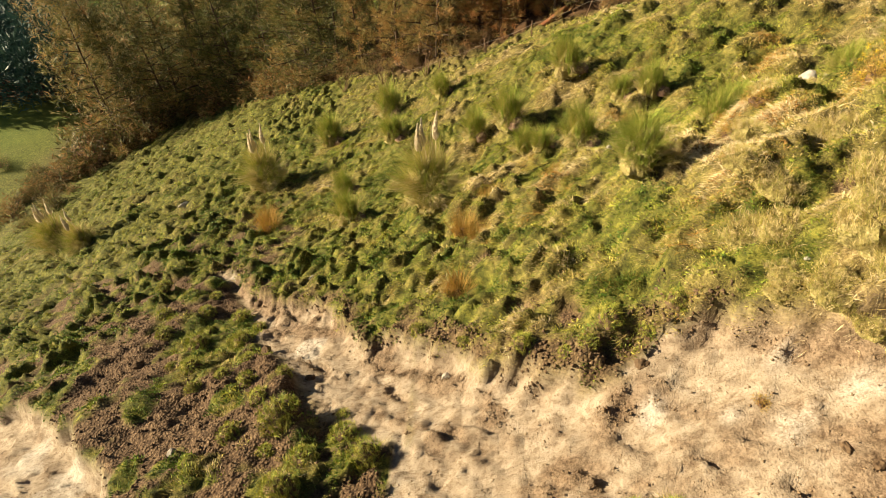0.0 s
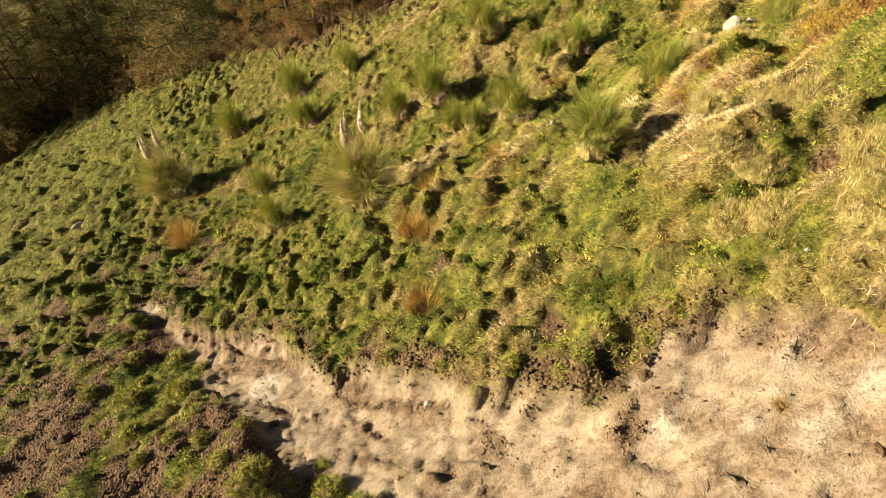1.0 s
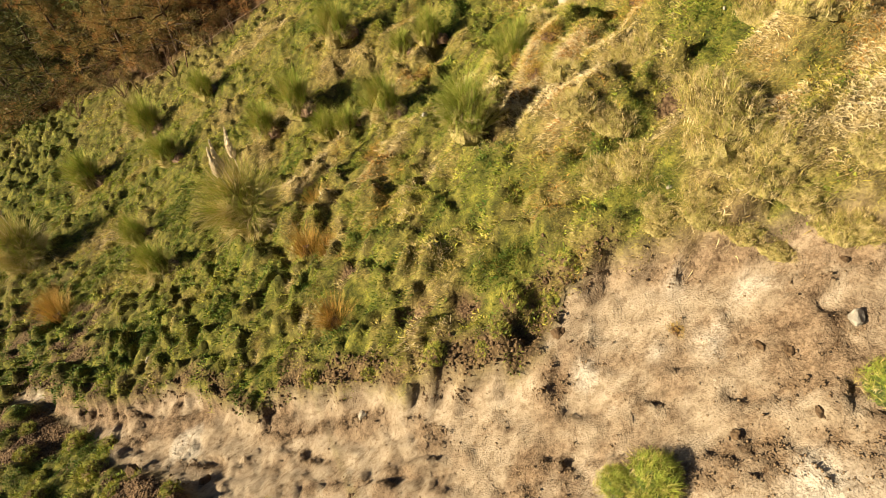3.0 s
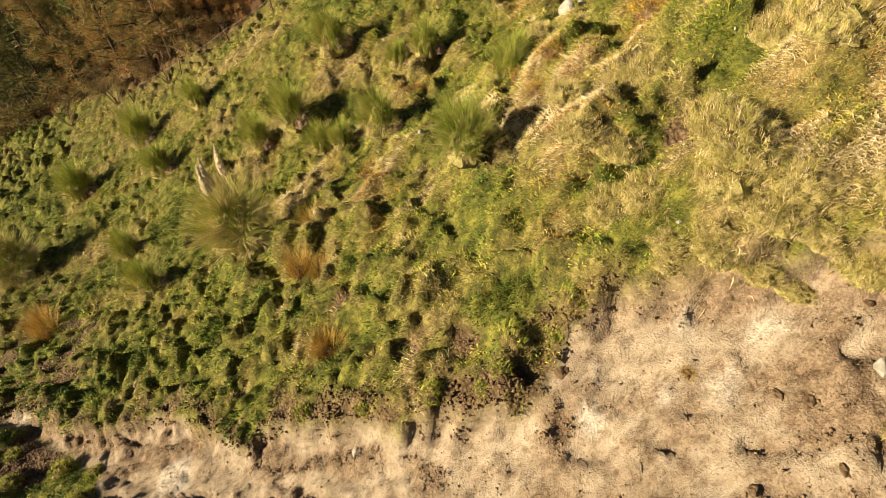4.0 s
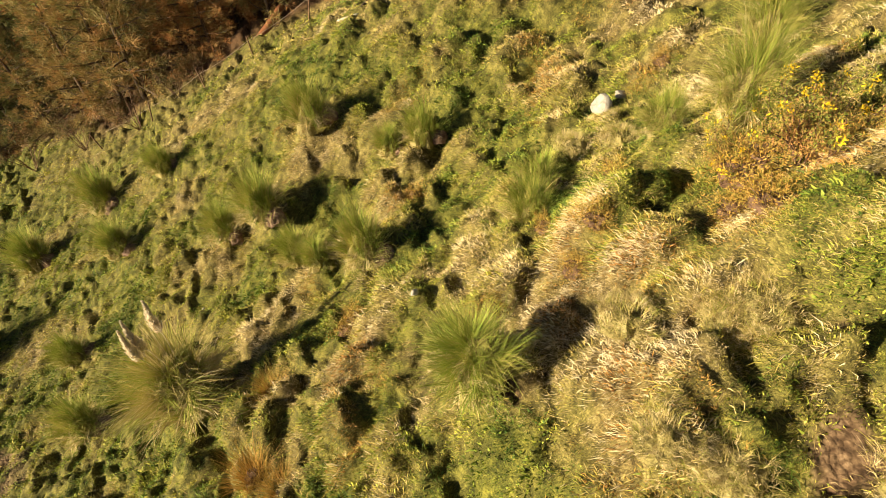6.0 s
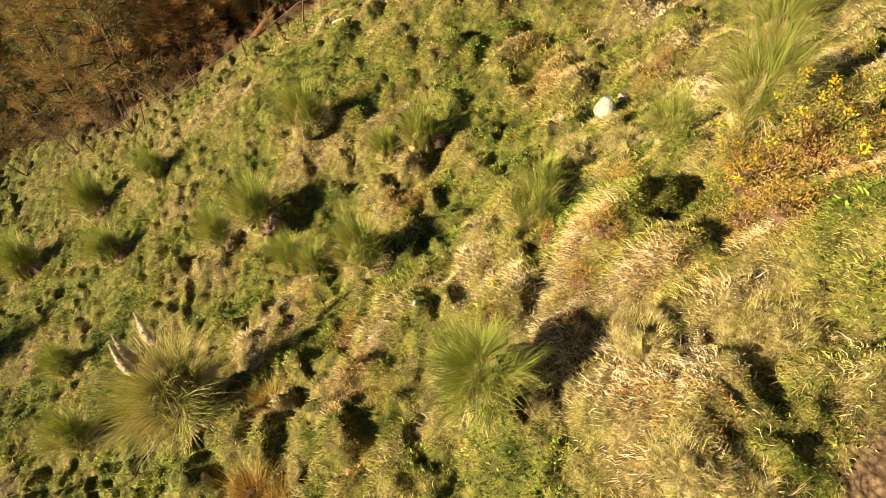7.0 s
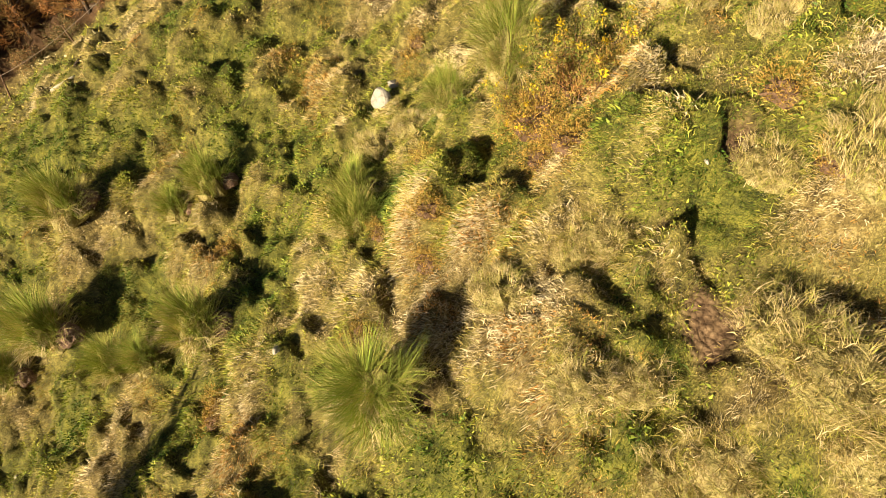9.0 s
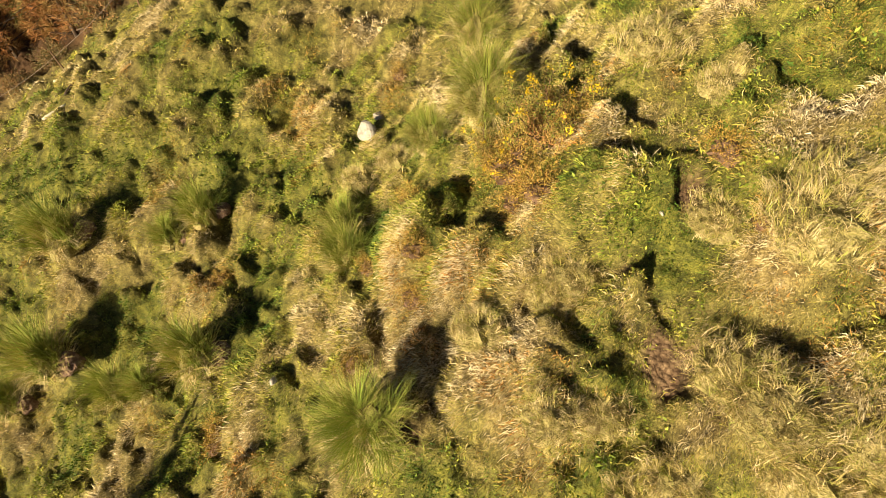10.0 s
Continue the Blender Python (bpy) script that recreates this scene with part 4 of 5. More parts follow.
# ---- heath, bracken and gorse ----
def leafy_mound(n, wide, tall, leaf, rng, dry, mat, name):
    """Leaves and sprays over a lumpy dome, denser at the skin."""
    ang, el = rng.uniform(0, 2 * np.pi, n), np.arccos(rng.uniform(0, 1, n))
    r = np.clip(rng.normal(0.85, 0.16, n), 0.2, 1.2) * (0.8 + 0.25 * np.sin(3 * ang + 1) + 0.15 * np.sin(7 * ang + 4 * el))
    d = np.stack([np.cos(ang) * np.sin(el), np.sin(ang) * np.sin(el), np.cos(el)], 1)
    base = d * r[:, None] * np.array([wide, wide, tall])
    way = unit(d + rng.normal(0, 0.6, (n, 3)))
    way2 = unit(way + rng.normal(0, 0.5, (n, 3)))
    v, t, k = leaf_arrays(base, way, way2, leaf * rng.uniform(0.6, 1.5, n), leaf * 0.28 * rng.uniform(0.6, 1.4, n), rng.uniform(*dry, n), rng)
    return array_mesh(name, v, t, mat, {"dry": k})


def stems_mesh(n, wide, tall, rad, rng, mat, name):
    pieces = []
    for _ in range(n):
        a = rng.uniform(0, 2 * np.pi)
        line = crooked((0, 0, -0.05), (math.cos(a) * wide, math.sin(a) * wide, tall), math.hypot(wide, tall) * rng.uniform(0.6, 1.1), 0.12, rng, 4)
        pieces.append(tube_arrays(line, np.linspace(rad, rad * 0.35, 5), 4))
    return array_mesh(name, *joined(pieces), mat)


def heath_clump(rng, place, label):
    ob = thing("heath_clump", label, "heath clump", "brown heath clumps", place)
    part("foliage", leafy_mound(2300, 0.36, 0.36, 0.037, rng, (0.1, 0.7), m_brown, "foliage"), ob)
    part("root_mound", mound_mesh(rng, 0.2, 0.14, m_twig), ob)
    part("twig_frame", stems_mesh(16, 0.3, 0.3, 0.008, rng, m_twig, "twig_frame"), ob)
    return ob


HEATH = [(7.9, 8.75, 1.1), (7.62, 8.4, 1.0), (7.95, 8.0, 1.0), (6.14, 10.41, 0.8), (7.11, 10.17, 1.0), (6.13, 9.45, 0.9), (5.73, 9.23, 0.8), (2.98, 11.68, 1.1), (7.64, 8.74, 1.3), (6.98, 7.95, 1.2), (10.76, 12.98, 0.9),
         (6.8, 5.6, 0.8), (5.46, 14.11, 0.8), (3.15, 11.83, 1.0), (4.67, 9.66, 0.8), (7.25, 8.35, 1.2), (7.6, 6.2, 0.9)]
heaths = [heath_clump(rng, stand(*HEATH[k], 40 * k), "low rust-brown heath clump in the grass") for k in range(2)]
for k, (x, y, s) in enumerate(HEATH[2:]):
    copy_thing(heaths[k % 2], stand(x, y, s, 83 * k))


def gorse(rng, place, label):
    """Twiggy branches, rusty and bare below, olive spines and yellow blossom at their ends."""
    ob = thing("gorse_bush", label, "gorse bush", "gorse bushes", place)
    wood_bits, base, flowers = [], [], []
    for k in range(22):
        a, lean = k * 2.4, 0.15 + 0.55 * math.sqrt((k + 0.5) / 22)
        line = crooked((0.1 * math.cos(a), 0.1 * math.sin(a), -0.05), (lean * math.cos(a), lean * math.sin(a), 0.9), rng.uniform(0.7, 1.25), 0.1, rng, 6)
        wood_bits.append(tube_arrays(line, np.linspace(0.016, 0.005, 7), 4))
        for j in range(2, 7):
            twig = crooked(line[j], unit(line[j] - line[j - 1] + rng.normal(0, 0.06, 3)) + rng.normal(0, 0.5, 3), 0.26, 0.15, rng, 3)
            wood_bits.append(tube_arrays(twig, np.linspace(0.007, 0.003, 4), 3))
            for q in twig:
                base.append(np.column_stack([q + rng.normal(0, 0.045, (26, 3)), np.full(26, 1.1 - j / 6.5)]))
            if j > 4 and rng.random() < 0.55:
                flowers.append(twig[-1] + rng.normal(0, 0.03, (rng.integers(10, 34), 3)))
    part("twig_frame", array_mesh("twig_frame", *joined(wood_bits), m_twig), ob)

    def sprays(name, points, dry, size, mat, label=""):
        n = len(points)
        d0 = unit(rng.normal(0, 0.7, (n, 3)) + np.array([0, 0, 0.4]))
        v, t, k = leaf_arrays(points, d0, unit(d0 + rng.normal(0, 0.4, (n, 3))), size * rng.uniform(0.6, 1.4, n), size * 0.4 * rng.uniform(0.6, 1.4, n), dry, rng)
        part(name, array_mesh(name, v, t, mat, {"dry": k}), ob, label)
    base, flowers = np.concatenate(base), np.concatenate(flowers)
    sprays("crown", base[:, :3], np.clip(base[:, 3] * 1.1 + rng.normal(0, 0.12, len(base)), 0, 1), 0.04, m_gorse)
    sprays("blossom", flowers, rng.uniform(0.2, 0.8, len(flowers)), 0.05, m_bloom, "yellow gorse blossom")
    return ob


bush = gorse(rng, stand(8.05, 8.4, 0.9, 0), "gorse bush with yellow blossom and rusty dead lower twigs")
copy_thing(bush, stand(7.85, 9.0, 0.75, 130))


# ---- stones and clods ----
def rock_mesh(name, rng, stretch, mat, levels=3, rough=0.25):
    bm = bmesh.new()
    bmesh.ops.create_icosphere(bm, subdivisions=levels, radius=0.5)
    seed = Vector(rng.uniform(-50, 50, 3))
    cuts = [(Vector(rng.normal(size=3)).normalized(), rng.uniform(0.3, 0.42)) for _ in range(9)]
    for v in bm.verts:
        p = v.co.copy()
        for nrm, d in cuts:
            over = p.dot(nrm) - d
            if over > 0:
                p -= nrm * over * 0.97
        p *= 1 + rough * 0.5 * noise.noise(p * 3 + seed) + rough * 0.25 * noise.noise(p * 8 + seed)
        v.co = Vector((p.x * stretch[0], p.y * stretch[1], p.z * stretch[2]))
    me = bpy.data.meshes.new(name)
    bm.to_mesh(me)
    bm.free()
    me.materials.append(mat)
    return me


def stone(x, y, size, label, rng, name="stone", flat=0.7, mat=None, turn=0.0):
    ob = tagged(new(name, rock_mesh(name, rng, (size * 1.15, size * 0.85, size * flat), mat or m_stone, rough=0.8 if name == "clay_lump" else 0.3)), label, name, "stones on the hillside")
    ob.matrix_world = Matrix.Translation(at(x, y, size * flat * (0.4 if name == "boulder" else 0.22))) @ pose(0, 0, 0, 8, -5, turn)
    return ob


stone(9.12, 12.74, 0.56, "whitish limestone boulder lying in the grass", rng, "boulder", 0.8, None, 20)
stone(9.7, 12.9, 0.3, "grey stone half sunk beside the boulder", rng, "stone", 0.5, None, 70)
for x, y, s, r in ((4.64, 4.77, 0.075, 0), (5.21, 2.42, 0.2, 30), (0.25, 5.69, 0.2, 40),
                   (-3.78, 10.85, 0.17, 15), (4.0, 10.85, 0.14, 0), (6.93, 6.57, 0.07, 20), (-0.05, 16.63, 0.12, 50), (-5.04, 4.77, 0.2, 80), (-15.2, 24, 0.6, 30)):
    stone(x, y, s, "small pale stone on the hillside", rng, "stone", 0.75, None, r)
for x, y, s, r in ((-4.24, 7.86, 0.34, 100), (-8.04, 8.17, 0.3, 30), (-2.75, 6.6, 0.26, 70), (3.02, 4.45, 0.2, 10), (4.64, 2.55, 0.15, 60), (5.5, 2.94, 0.12, 10), (4.49, 2.78, 0.13, 90), (3.75, 2.2, 0.14, 0), (4.4, 1.9, 0.12, 50)):
    stone(x, y, s, "brown angular lump of clay", rng, "clay_lump", 0.6, m_clod, r)


def clods(name, label, count, area, keep, sizes, rng, mat):
    x0, x1, y0, y1 = area
    x, y = rng.uniform(x0, x1, count * 24), rng.uniform(y0, y1, count * 24)
    ok = keep(x, y, rng.random(len(x)))
    x, y = x[ok][:count], y[ok][:count]
    n = len(x)
    shape = np.array([(1, 0, 0), (-1, 0, 0), (0, 1, 0), (0, -1, 0), (0, 0, 1), (0, 0, -1)], float)
    tri = np.array([[0, 2, 4], [2, 1, 4], [1, 3, 4], [3, 0, 4], [2, 0, 5], [1, 2, 5], [3, 1, 5], [0, 3, 5]])
    size = sizes[0] + (sizes[1] - sizes[0]) * rng.random(n) ** 3
    v = shape[None] * size[:, None, None] * rng.uniform(0.4, 1.1, (n, 6, 1)) + rng.normal(0, 0.22, (n, 6, 3)) * size[:, None, None]
    v += np.stack([x, y, height(x, y) + size * 0.15], 1)[:, None]
    t = (6 * np.arange(n)[:, None, None] + tri[None]).reshape(-1, 3)
    return tagged(new(name, array_mesh(name, v.reshape(-1, 3), t, mat)), label, "clods", kind="stuff")


clods("clay_crumbs", "loose clay crumbs scattered over the bare scar", 17000, (-9, 7, 0.5, 14),
      lambda x, y, c: c < masks(x, y)[0] * (0.05 + loam(x, y) ** 2 * smooth(0.0, 0.4, fbm(0.4 * (0.81 * x - 0.58 * y), 1.6 * (0.58 * x + 0.81 * y), 0.4, 191, 3))), (0.007, 0.027), rng, m_crumb)
clods("rim_clods", "torn lumps of brown earth under the turf edge", 2000, (-4, 4, 3.5, 9.5),
      lambda x, y, c: (c < 0.8) & (np.abs(scar(x, y) + 0.22) < 0.36) & (fbm(x, y, 0.5, 99, 2) > 0.0), (0.012, 0.055), rng, m_clod)
clods("soil_clods", "dark crumbly soil clods on the slipped ground", 9000, (-13, 5, 1.5, 16), lambda x, y, c: c < masks(x, y)[1], (0.01, 0.05), rng, m_clod)

# grass tufts that slid onto the clay
copy_thing(heaths[0], stand(4.08, 3.53, 0.35, 20))


def turf_clump(rng, place, label):
    ob = thing("turf_clump", label, "turf clump", "turf clumps on the slipped soil", place)
    part("foliage", mop_mesh("foliage", 130, 11, 0.38, 0.34, 0.16, 0.0075, (0.12, 0.42), rng, m_grass, None, 1, (0.1, 1.0), 0.9, 2), ob)
    part("root_mound", mound_mesh(rng, 0.27, 0.3, m_clod), ob, "clod of dark earth and roots")
    return ob


SLID = [(-2.9, 5.2, 1.1), (-1.56, 4.73, 0.8), (-1.09, 4.16, 0.8), (-2.2, 4.2, 1.0), (-5.8, 9.9, 0.9), (-7, 10.3, 0.9), (-5.2, 8.6, 0.8), (-4.6, 7.6, 0.7), (-6.5, 8.7, 0.9), (-7.9, 9.4, 0.9),
        (-6.0, 7.5, 0.7), (-7.2, 11.3, 0.8), (-4.2, 6.6, 0.6), (-8.6, 10.6, 0.9), (-3.6, 5.9, 0.6), (-6.9, 7.9, 0.6), (-5.5, 6.6, 0.5), (-3.0, 4.5, 0.7), (-3.9, 5.0, 0.6), (-1.7, 5.3, 0.6), (-2.4, 3.6, 0.8), (-6.6, 9.4, 0.7), (-5.0, 9.3, 0.6), (-8.2, 11.6, 0.8), (-4.9, 6.9, 0.5), (-9.4, 12.2, 0.9), (-3.3, 6.6, 0.5), (2.4, 4.95, 0.6), (2.7, 5.2, 0.55), (3.2, 4.9, 0.6), (3.5, 5.05, 0.5), (2.1, 4.9, 0.5), (1.5, 5.35, 0.5), (0.6, 6.0, 0.55), (-0.3, 6.75, 0.5)]
slid = [turf_clump(rng, stand(*SLID[k], 40 * k, 0.08), "yellow-green turf clump that slid down with the soil") for k in range(2)]
def grass_bush(rng, place, label):
    ob = thing("grass_bush", label, "grass bush", "grass bushes on the clay", place)
    part("foliage", mop_mesh("foliage", 360, 9, 0.34, 0.56, 0.15, 0.006, (0.02, 0.5), rng, m_tuft, None, 1, (0.1, 1.2), 0.9, 2, 0.6), ob)
    part("dry_skirt", mop_mesh("dry_skirt", 70, 9, 0.42, 0.2, 0.16, 0.006, (0.35, 0.85), rng, m_tuft, None, 1, (0.5, 1.4), 0.8, 2, 0.6), ob, "yellowed blades round the foot")
    part("root_mound", mound_mesh(rng, 0.25, 0.48, m_dark_green), ob, "dark green heart")
    return ob


clay_bush = grass_bush(rng, stand(2.86, 2.3, 0.95, 0), "rounded bright green grass bush on the bare clay")
for x, y, s, r in ((2.55, 2.52, 0.66, 80), (4.98, 1.75, 0.8, 40)):
    copy_thing(clay_bush, stand(x, y, s, r))
for k, (x, y, s) in enumerate(SLID[2:]):
    copy_thing(slid[k % 2], stand(x, y, s, 77 * k, 0.08))


# ---- the wood at the top of the slope ----
def pine(rng, place, label, tall, rust, fine=False):
    """A pine with limbs nearly to the ground; fine: smaller and more needles, for those that stand near."""
    ob = thing("pine_tree", label, "pine tree", "trees of the wood edge", place)
    line = crooked((0, 0, -0.3), (rng.normal(0, 0.04), rng.normal(0, 0.04), 1), tall, 0.02, rng, 8)
    part("trunk", array_mesh("trunk", *tube_arrays(line, np.linspace(0.13 if fine else 0.1, 0.025, len(line)), 8), m_bark), ob)
    limbs, bases, ways = [], [], []
    count, sprays, each = (38, 15, 26) if fine else (36, 13, 11)
    for k in range(count):
        f = 0.05 + 0.9 * (k + rng.random()) / count
        a = k * 2.4 + rng.normal(0, 0.3)
        start = np.array([np.interp(f * 8, range(9), line[:, j]) for j in range(3)])
        reach = tall * (0.27 * (1 - f) + 0.06) * rng.uniform(0.7, 1.2)
        limb = crooked(start, (math.cos(a), math.sin(a), 0.12 + 0.5 * f), reach, 0.09, rng, 5)
        limbs.append(tube_arrays(limb, np.linspace(0.05 * (1.1 - f) + 0.012, 0.008, 6), 4))
        for _ in range(1):
            twig = crooked(limb[rng.integers(1, 5)], unit(limb[-1] - limb[0] + rng.normal(0, 0.7, 3)), reach * 0.4, 0.15, rng, 3)
            limbs.append(tube_arrays(twig, np.linspace(0.014, 0.006, 4), 3))
        for _ in range(sprays):
            s = rng.uniform(1.0, 5)
            q = np.array([np.interp(s, range(6), limb[:, j]) for j in range(3)]) + rng.normal(0, 0.24, 3)
            bases.append(q)
            ways.append(unit(limb[-1] - limb[0] + rng.normal(0, 0.5, 3)))
    part("branchwork", array_mesh("branchwork", *joined(limbs), m_bark), ob)
    bases, ways = np.repeat(np.array(bases), each, 0), np.repeat(np.array(ways), each, 0)
    n = len(bases)
    d0 = unit(ways * 0.55 + rng.normal(0, 0.6, (n, 3)) + np.array([0, 0, 0.2]))
    size = 0.42 if fine else 0.62
    v, t, k = leaf_arrays(bases + d0 * rng.uniform(0, 0.16, (n, 1)) + rng.normal(0, 0.05, (n, 3)), d0, unit(d0 + ways * 0.3 + rng.normal(0, 0.2, (n, 3))), size * rng.uniform(0.5, 1.0, n), size * rng.uniform(0.045, 0.085, n),
                          np.repeat(np.clip(rng.normal(rust, 0.2, n // each), 0, 1), each), rng)
    part("crown", array_mesh("crown", v, t, m_needle, {"dry": k}), ob)
    return ob


def shrub(rng, place, label, dry, fine=False):
    ob = thing("shrub", label, "shrub", "undergrowth at the wood edge", place)
    n, leaf = (2300, 0.11) if fine else (850, 0.16)
    part("foliage", leafy_mound(n, 1.0, 1.0, leaf, rng, dry, m_bramble, "foliage"), ob)
    part("twig_frame", stems_mesh(24, 0.7, 0.8, 0.016, rng, m_twig, "twig_frame"), ob)
    return ob


def sapling(rng, place, label):
    ob = thing("bare_sapling", label, "sapling", "bare saplings at the wood edge", place)
    for _ in range(9):
        a = rng.uniform(0, 2 * np.pi)
        line = crooked((0, 0, -0.1), (0.5 * math.cos(a), 0.5 * math.sin(a), 1), rng.uniform(1.2, 2.6), 0.1, rng, 6)
        pieces = [tube_arrays(line, np.linspace(0.022, 0.006, 7), 4)]
        for j in (2, 3, 4, 5):
            pieces.append(tube_arrays(crooked(line[j], (rng.normal(0, 0.5), rng.normal(0, 0.5), 0.8), 0.5, 0.15, rng, 3), np.linspace(0.01, 0.004, 4), 3))
        part("stem", array_mesh("stem", *joined(pieces), m_twig), ob)
    return ob


rng = np.random.default_rng(33)
near_pines = [pine(rng, stand(-0.8, 35.1, 1.0, 0, 0.2), "pine with olive-brown crown at the wood edge", 11.0, 0.5, True),
              pine(rng, stand(3.3, 34.6, 0.85, 120, 0.2), "pine with rusty brown needles at the wood edge", 10.0, 0.8, True)]
pines = [pine(rng, stand(-9.6, 44.2, 1.0, 200, 0.2), "olive green pine in the wood", 12.0, 0.06),
         pine(rng, stand(-12.4, 46.5, 1.1, 90, 0.2), "brownish pine in the wood", 12.0, 0.36)]
TREES = []
for x in np.concatenate([np.arange(-39, -13, 3.2), np.arange(-10, 17, 2.8)]):
    for row in (0, 1):
        TREES.append((x + rng.uniform(-0.9, 0.9) + 1.5 * row, float(np.interp(x, WOOD_X, WOOD_Y)) + 2.4 + 3.6 * row + rng.uniform(-0.8, 0.8), row))
for k, (x, y, row) in enumerate(TREES):
    if min(math.hypot(x + 0.8, y - 35.1), math.hypot(x - 3.3, y - 34.6), 1.4 * math.hypot(x - 5.9, y - 32.4), math.hypot(x + 9.6, y - 44.2)) > 1.6:
        kinds = near_pines if x > -9 and row == 0 else pines
        copy_thing(kinds[0 if rng.random() < 0.55 else 1], stand(x, y, rng.uniform(0.8, 1.15) * (1.4 if x < -12 else 1), 47 * k, 0.2))
near_shrubs = [shrub(rng, stand(1.8, 34.2, 1.0, 0), "brown bracken and brambles under the pines", (0.3, 0.8), True),
               shrub(rng, stand(-2.4, 36.0, 0.9, 40), "olive undergrowth at the wood edge", (0.05, 0.55), True)]
shrubs = [shrub(rng, stand(-13.6, 46.2, 1.3, 0), "brown bracken under the far pines", (0.25, 0.75)), shrub(rng, stand(-16.2, 48.8, 1.3, 40), "olive undergrowth under the far pines", (0.05, 0.5))]
for k, x in enumerate(np.arange(-44, 15, 1.6)):
    y = float(np.interp(x, WOOD_X, WOOD_Y)) + rng.uniform(0.4, 1.9)
    if math.hypot(x - 5.8, y - 32.0) < 1.8:
        continue
    copy_thing((near_shrubs if x > -9 else shrubs)[0 if rng.random() < 0.6 else 1], stand(x, y, rng.uniform(0.65, 1.3) * (1.6 if x < -12 else 1), 61 * k))
    if x < -11 and k % 2:
        for back in (2.5, 6.0):
            copy_thing(shrubs[0 if rng.random() < 0.4 else 1], stand(x + rng.uniform(-1, 1), y + back + rng.uniform(-0.8, 0.8), rng.uniform(2.2, 3.2), 23 * k))
for k in range(14):
    copy_thing(shrubs[k % 2], stand(rng.uniform(-50, -38), rng.uniform(38, 49), rng.uniform(0.7, 1.5), 31 * k))
for k in range(16):
    copy_thing(shrubs[1], stand(rng.uniform(-58, -42), rng.uniform(46, 54), rng.uniform(0.7, 1.3), 43 * k))
sap = sapling(rng, stand(-1.4, 32.6, 1.0, 0), "leafless brown sapling stems in the grass")
for x, y, s, r in ((-4.6, 35.0, 1.0, 50), (0.9, 32.0, 0.7, 100), (-7.8, 37.0, 1.1, 150), (2.2, 31.6, 0.6, 10)):
    copy_thing(sap, stand(x, y, s, r))


# ---- fence and dead wood ----
def post(x, y, lean, turn, long=0.95):
    ob = thing("fence_post", "thin weathered fence post leaning in the grass", "fence post", "posts of the wood fence",
               Matrix.Translation(at(x, y, 0)) @ pose(0, 0, 0, lean, 0, turn))
    line = crooked((0, 0, -0.2), (0, 0, 1), long + 0.2, 0.012, rng, 5)
    part("shaft", array_mesh("shaft", *tube_arrays(line, (0.032, 0.032, 0.031, 0.03, 0.029, 0.025), 7), m_twig), ob)
    return ob


FENCE = [(12.2, 25.3), (9.6, 27.2), (7.2, 28.9), (4.6, 29.6), (2.2, 30.7), (-0.6, 31.7), (-3.6, 33.6)]
for k, (x, y) in enumerate(FENCE):
    post(x, y, (6, -10, 14, -8, 18, -12, 9)[k], 50 * k)
wire_line = [np.array(at(x, y, h)) for (x, y), h in zip(FENCE, (0.9, 0.8, 0.85, 0.7, 0.75, 0.6, 0.7))]
wire_points = []
for a, b in zip(wire_line, wire_line[1:]):
    for s in np.linspace(0, 1, 6)[:-1]:
        wire_points.append(a + (b - a) * s - np.array([0, 0, 0.35 * s * (1 - s)]))
wire = thing("fence_wire", "slack rusty wire along the wood edge", "wire")
part("strand", array_mesh("strand", *tube_arrays(wire_points, np.full(len(wire_points), 0.008), 4), m_wire), wire)


def log(x, y, long, rad, turn, tilt, label, mat, name="log"):
    line = crooked((-long / 2, 0, 0), (1, 0, 0), long, 0.03, rng, 6)
    ob = tagged(new(name, array_mesh(name, *tube_arrays(line, rad * np.array([0.8, 1, 1, 0.95, 0.9, 0.85, 0.6]), 9), mat)), label, name)
    ob.matrix_world = Matrix.Translation(at(x, y, rad * 0.7)) @ pose(0, 0, 0, 0, tilt, turn)
    return ob


log(7.45, 23.8, 0.8, 0.05, -10, -12, "short bleached stick lying in the grass", m_bleached, "stick")
log(8.3, 24.2, 0.6, 0.06, 30, -10, "dark rotten stick lying in the grass", m_bark, "stick")
log(5.75, 32.1, 3.0, 0.22, 30, -24, "broken red-brown log leaning at the wood edge", m_redwood, "log")
log(9.4, 27.0, 0.9, 0.05, -40, -10, "fallen bleached fence post in the grass", m_bleached, "fallen_post")


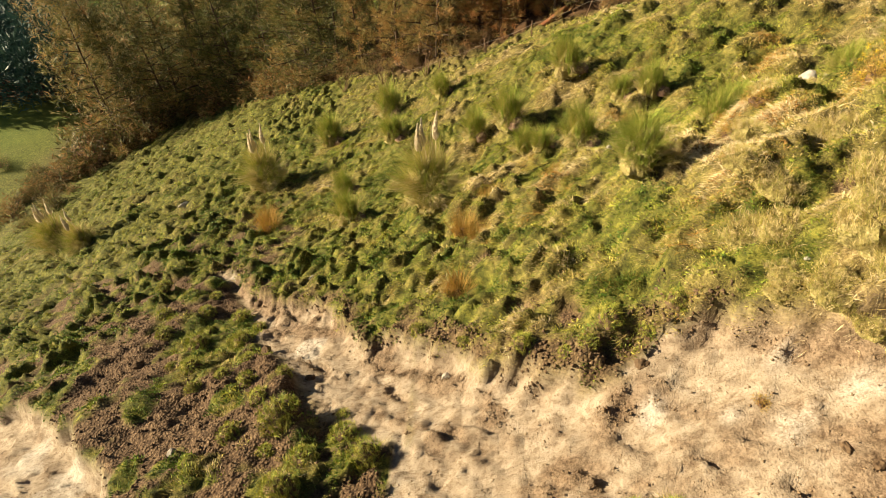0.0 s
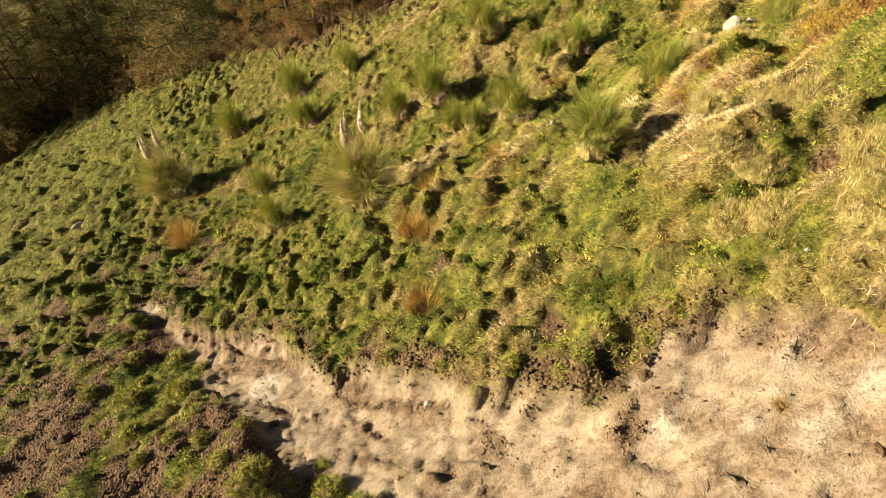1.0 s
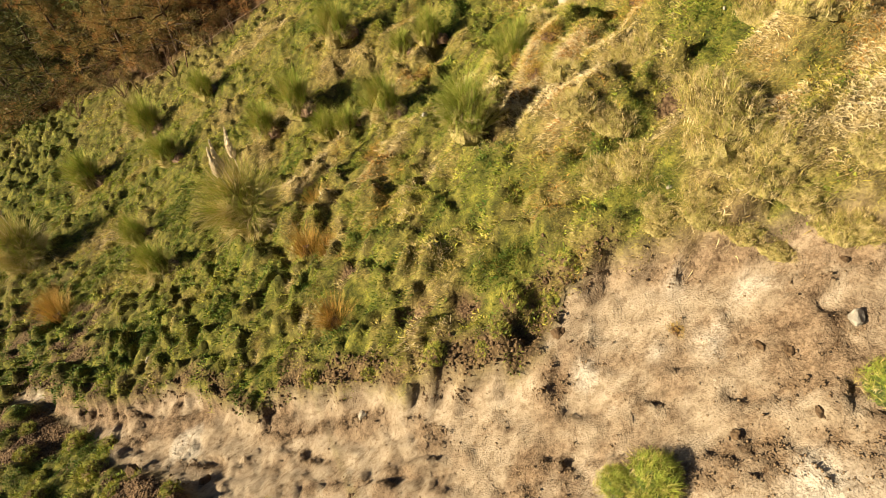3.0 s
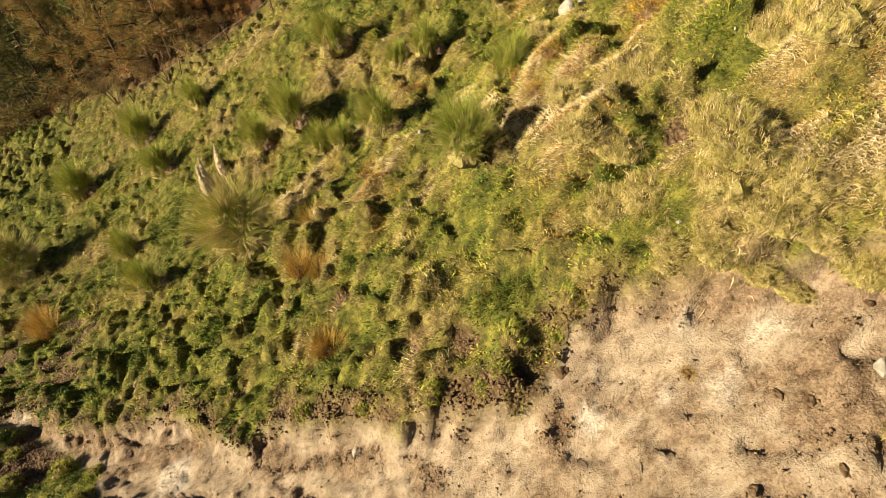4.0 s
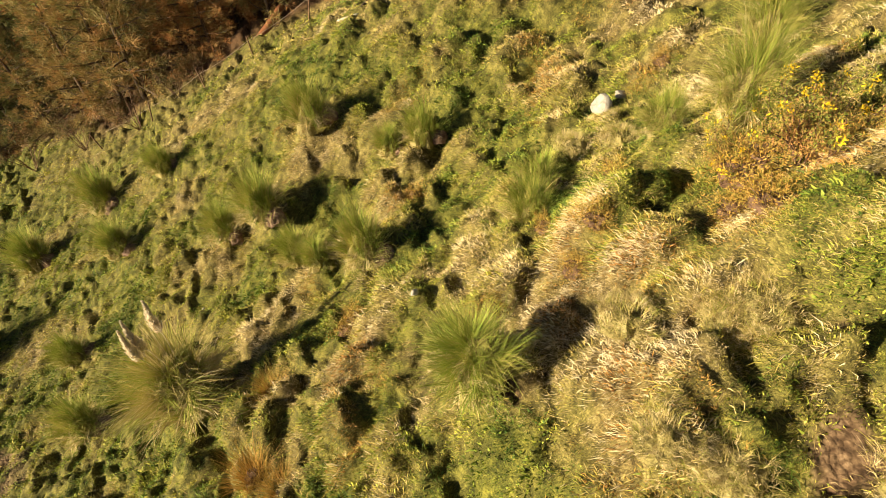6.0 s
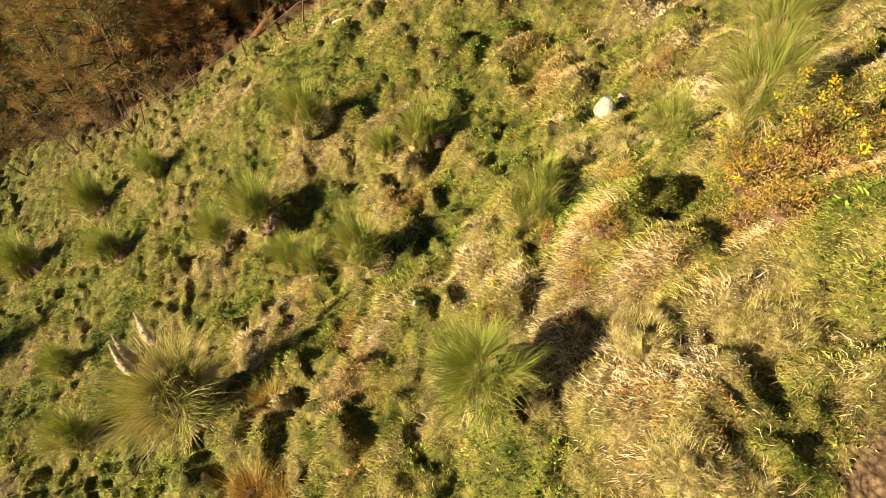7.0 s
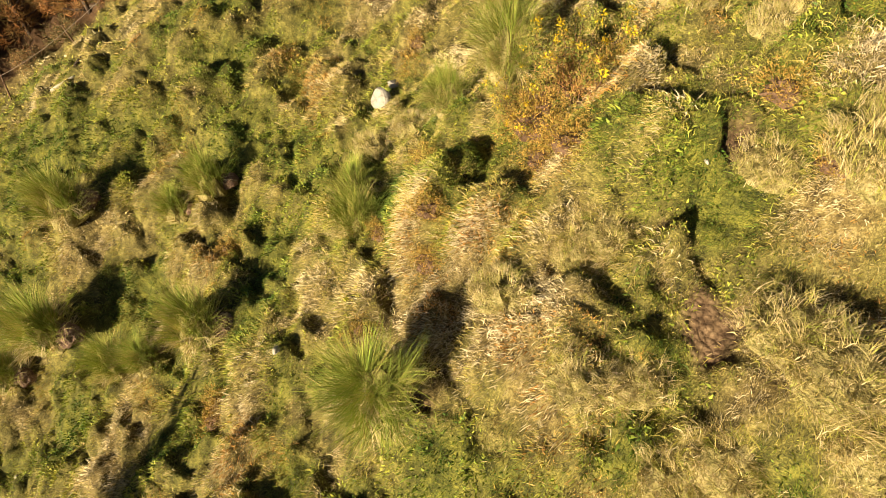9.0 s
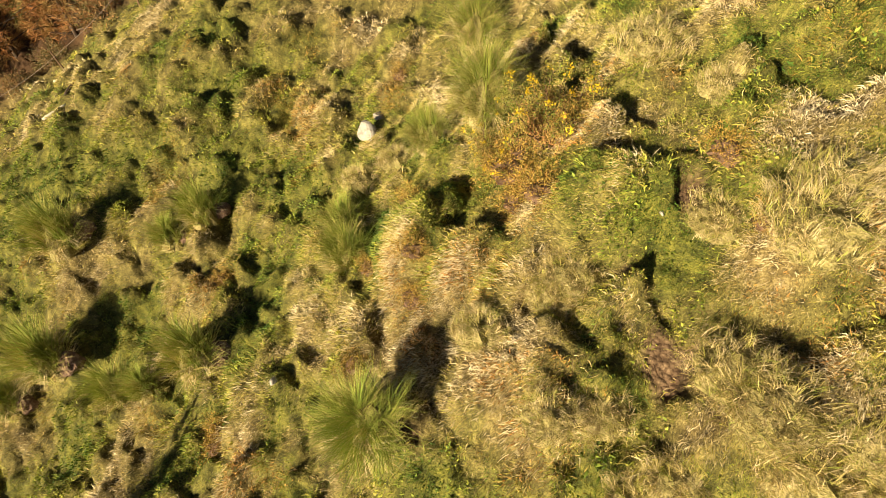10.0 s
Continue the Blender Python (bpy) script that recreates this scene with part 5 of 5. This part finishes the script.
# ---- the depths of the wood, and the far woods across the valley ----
# Lighter, greyer version of the needle colours, offsetting the wood's own shade.
m_feathery = leaf_material("lightened_treetops", [(0.0, (0.13, 0.15, 0.06)), (0.35, (0.25, 0.22, 0.1)), (0.65, (0.38, 0.26, 0.12)), (1.0, (0.46, 0.23, 0.1))], 0.3)
# Dark teal holds the valley's shade and haze in the leaf colour.
m_shaded_evergreen = leaf_material("shaded_far_evergreens", [(0.0, (0.03, 0.07, 0.06)), (1.0, (0.05, 0.09, 0.07))], 0.1)


def tree_mass(name, label, x, y, tall, spread, per, leaf, mat, tint):
    """Crowns of many sprays, one tapering column of them for each tree."""
    n = len(x)
    k = np.repeat(np.arange(n), per)
    m = len(k)
    f = rng.random(m) ** 0.8
    r = spread[k] * (1.05 - f) * np.sqrt(rng.random(m))
    ang = rng.uniform(0, 2 * np.pi, m)
    base = np.stack([x[k] + np.cos(ang) * r, y[k] + np.sin(ang) * r, base_height(x, y)[k] + f * tall[k]], 1)
    d0 = unit(np.stack([np.cos(ang) * 0.6, np.sin(ang) * 0.6, np.full(m, 0.5)], 1) + rng.normal(0, 0.45, (m, 3)))
    v, t, q = leaf_arrays(base, d0, unit(d0 + rng.normal(0, 0.35, (m, 3))), leaf * rng.uniform(0.6, 1.5, m), leaf * rng.uniform(0.08, 0.22, m), np.clip(tint[k] + rng.normal(0, 0.1, m), 0, 1), rng)
    return tagged(new(name, array_mesh(name, v, t, mat, {"dry": q})), label, "woods", kind="stuff")


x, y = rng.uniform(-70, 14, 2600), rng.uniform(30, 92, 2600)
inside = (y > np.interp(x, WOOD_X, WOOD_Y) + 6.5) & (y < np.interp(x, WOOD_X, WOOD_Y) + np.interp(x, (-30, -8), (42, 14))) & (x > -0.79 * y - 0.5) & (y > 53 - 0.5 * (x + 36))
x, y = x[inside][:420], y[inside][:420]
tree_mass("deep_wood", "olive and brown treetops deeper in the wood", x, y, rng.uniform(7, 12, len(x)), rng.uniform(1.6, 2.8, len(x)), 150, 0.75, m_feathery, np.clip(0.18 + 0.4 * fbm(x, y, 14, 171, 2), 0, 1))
x, y = rng.uniform(-110, -40, 5400), rng.uniform(64, 130, 5400)
beyond = (x < -0.72 * y) & (y < 125)
x, y = x[beyond][:560], y[beyond][:560]
tree_mass("far_woods", "evergreen woods across the valley, darkened for the valley's shade", x, y, rng.uniform(7, 11, len(x)), rng.uniform(2.5, 4.0, len(x)), 70, 1.4, m_shaded_evergreen, np.full(len(x), 0.4))
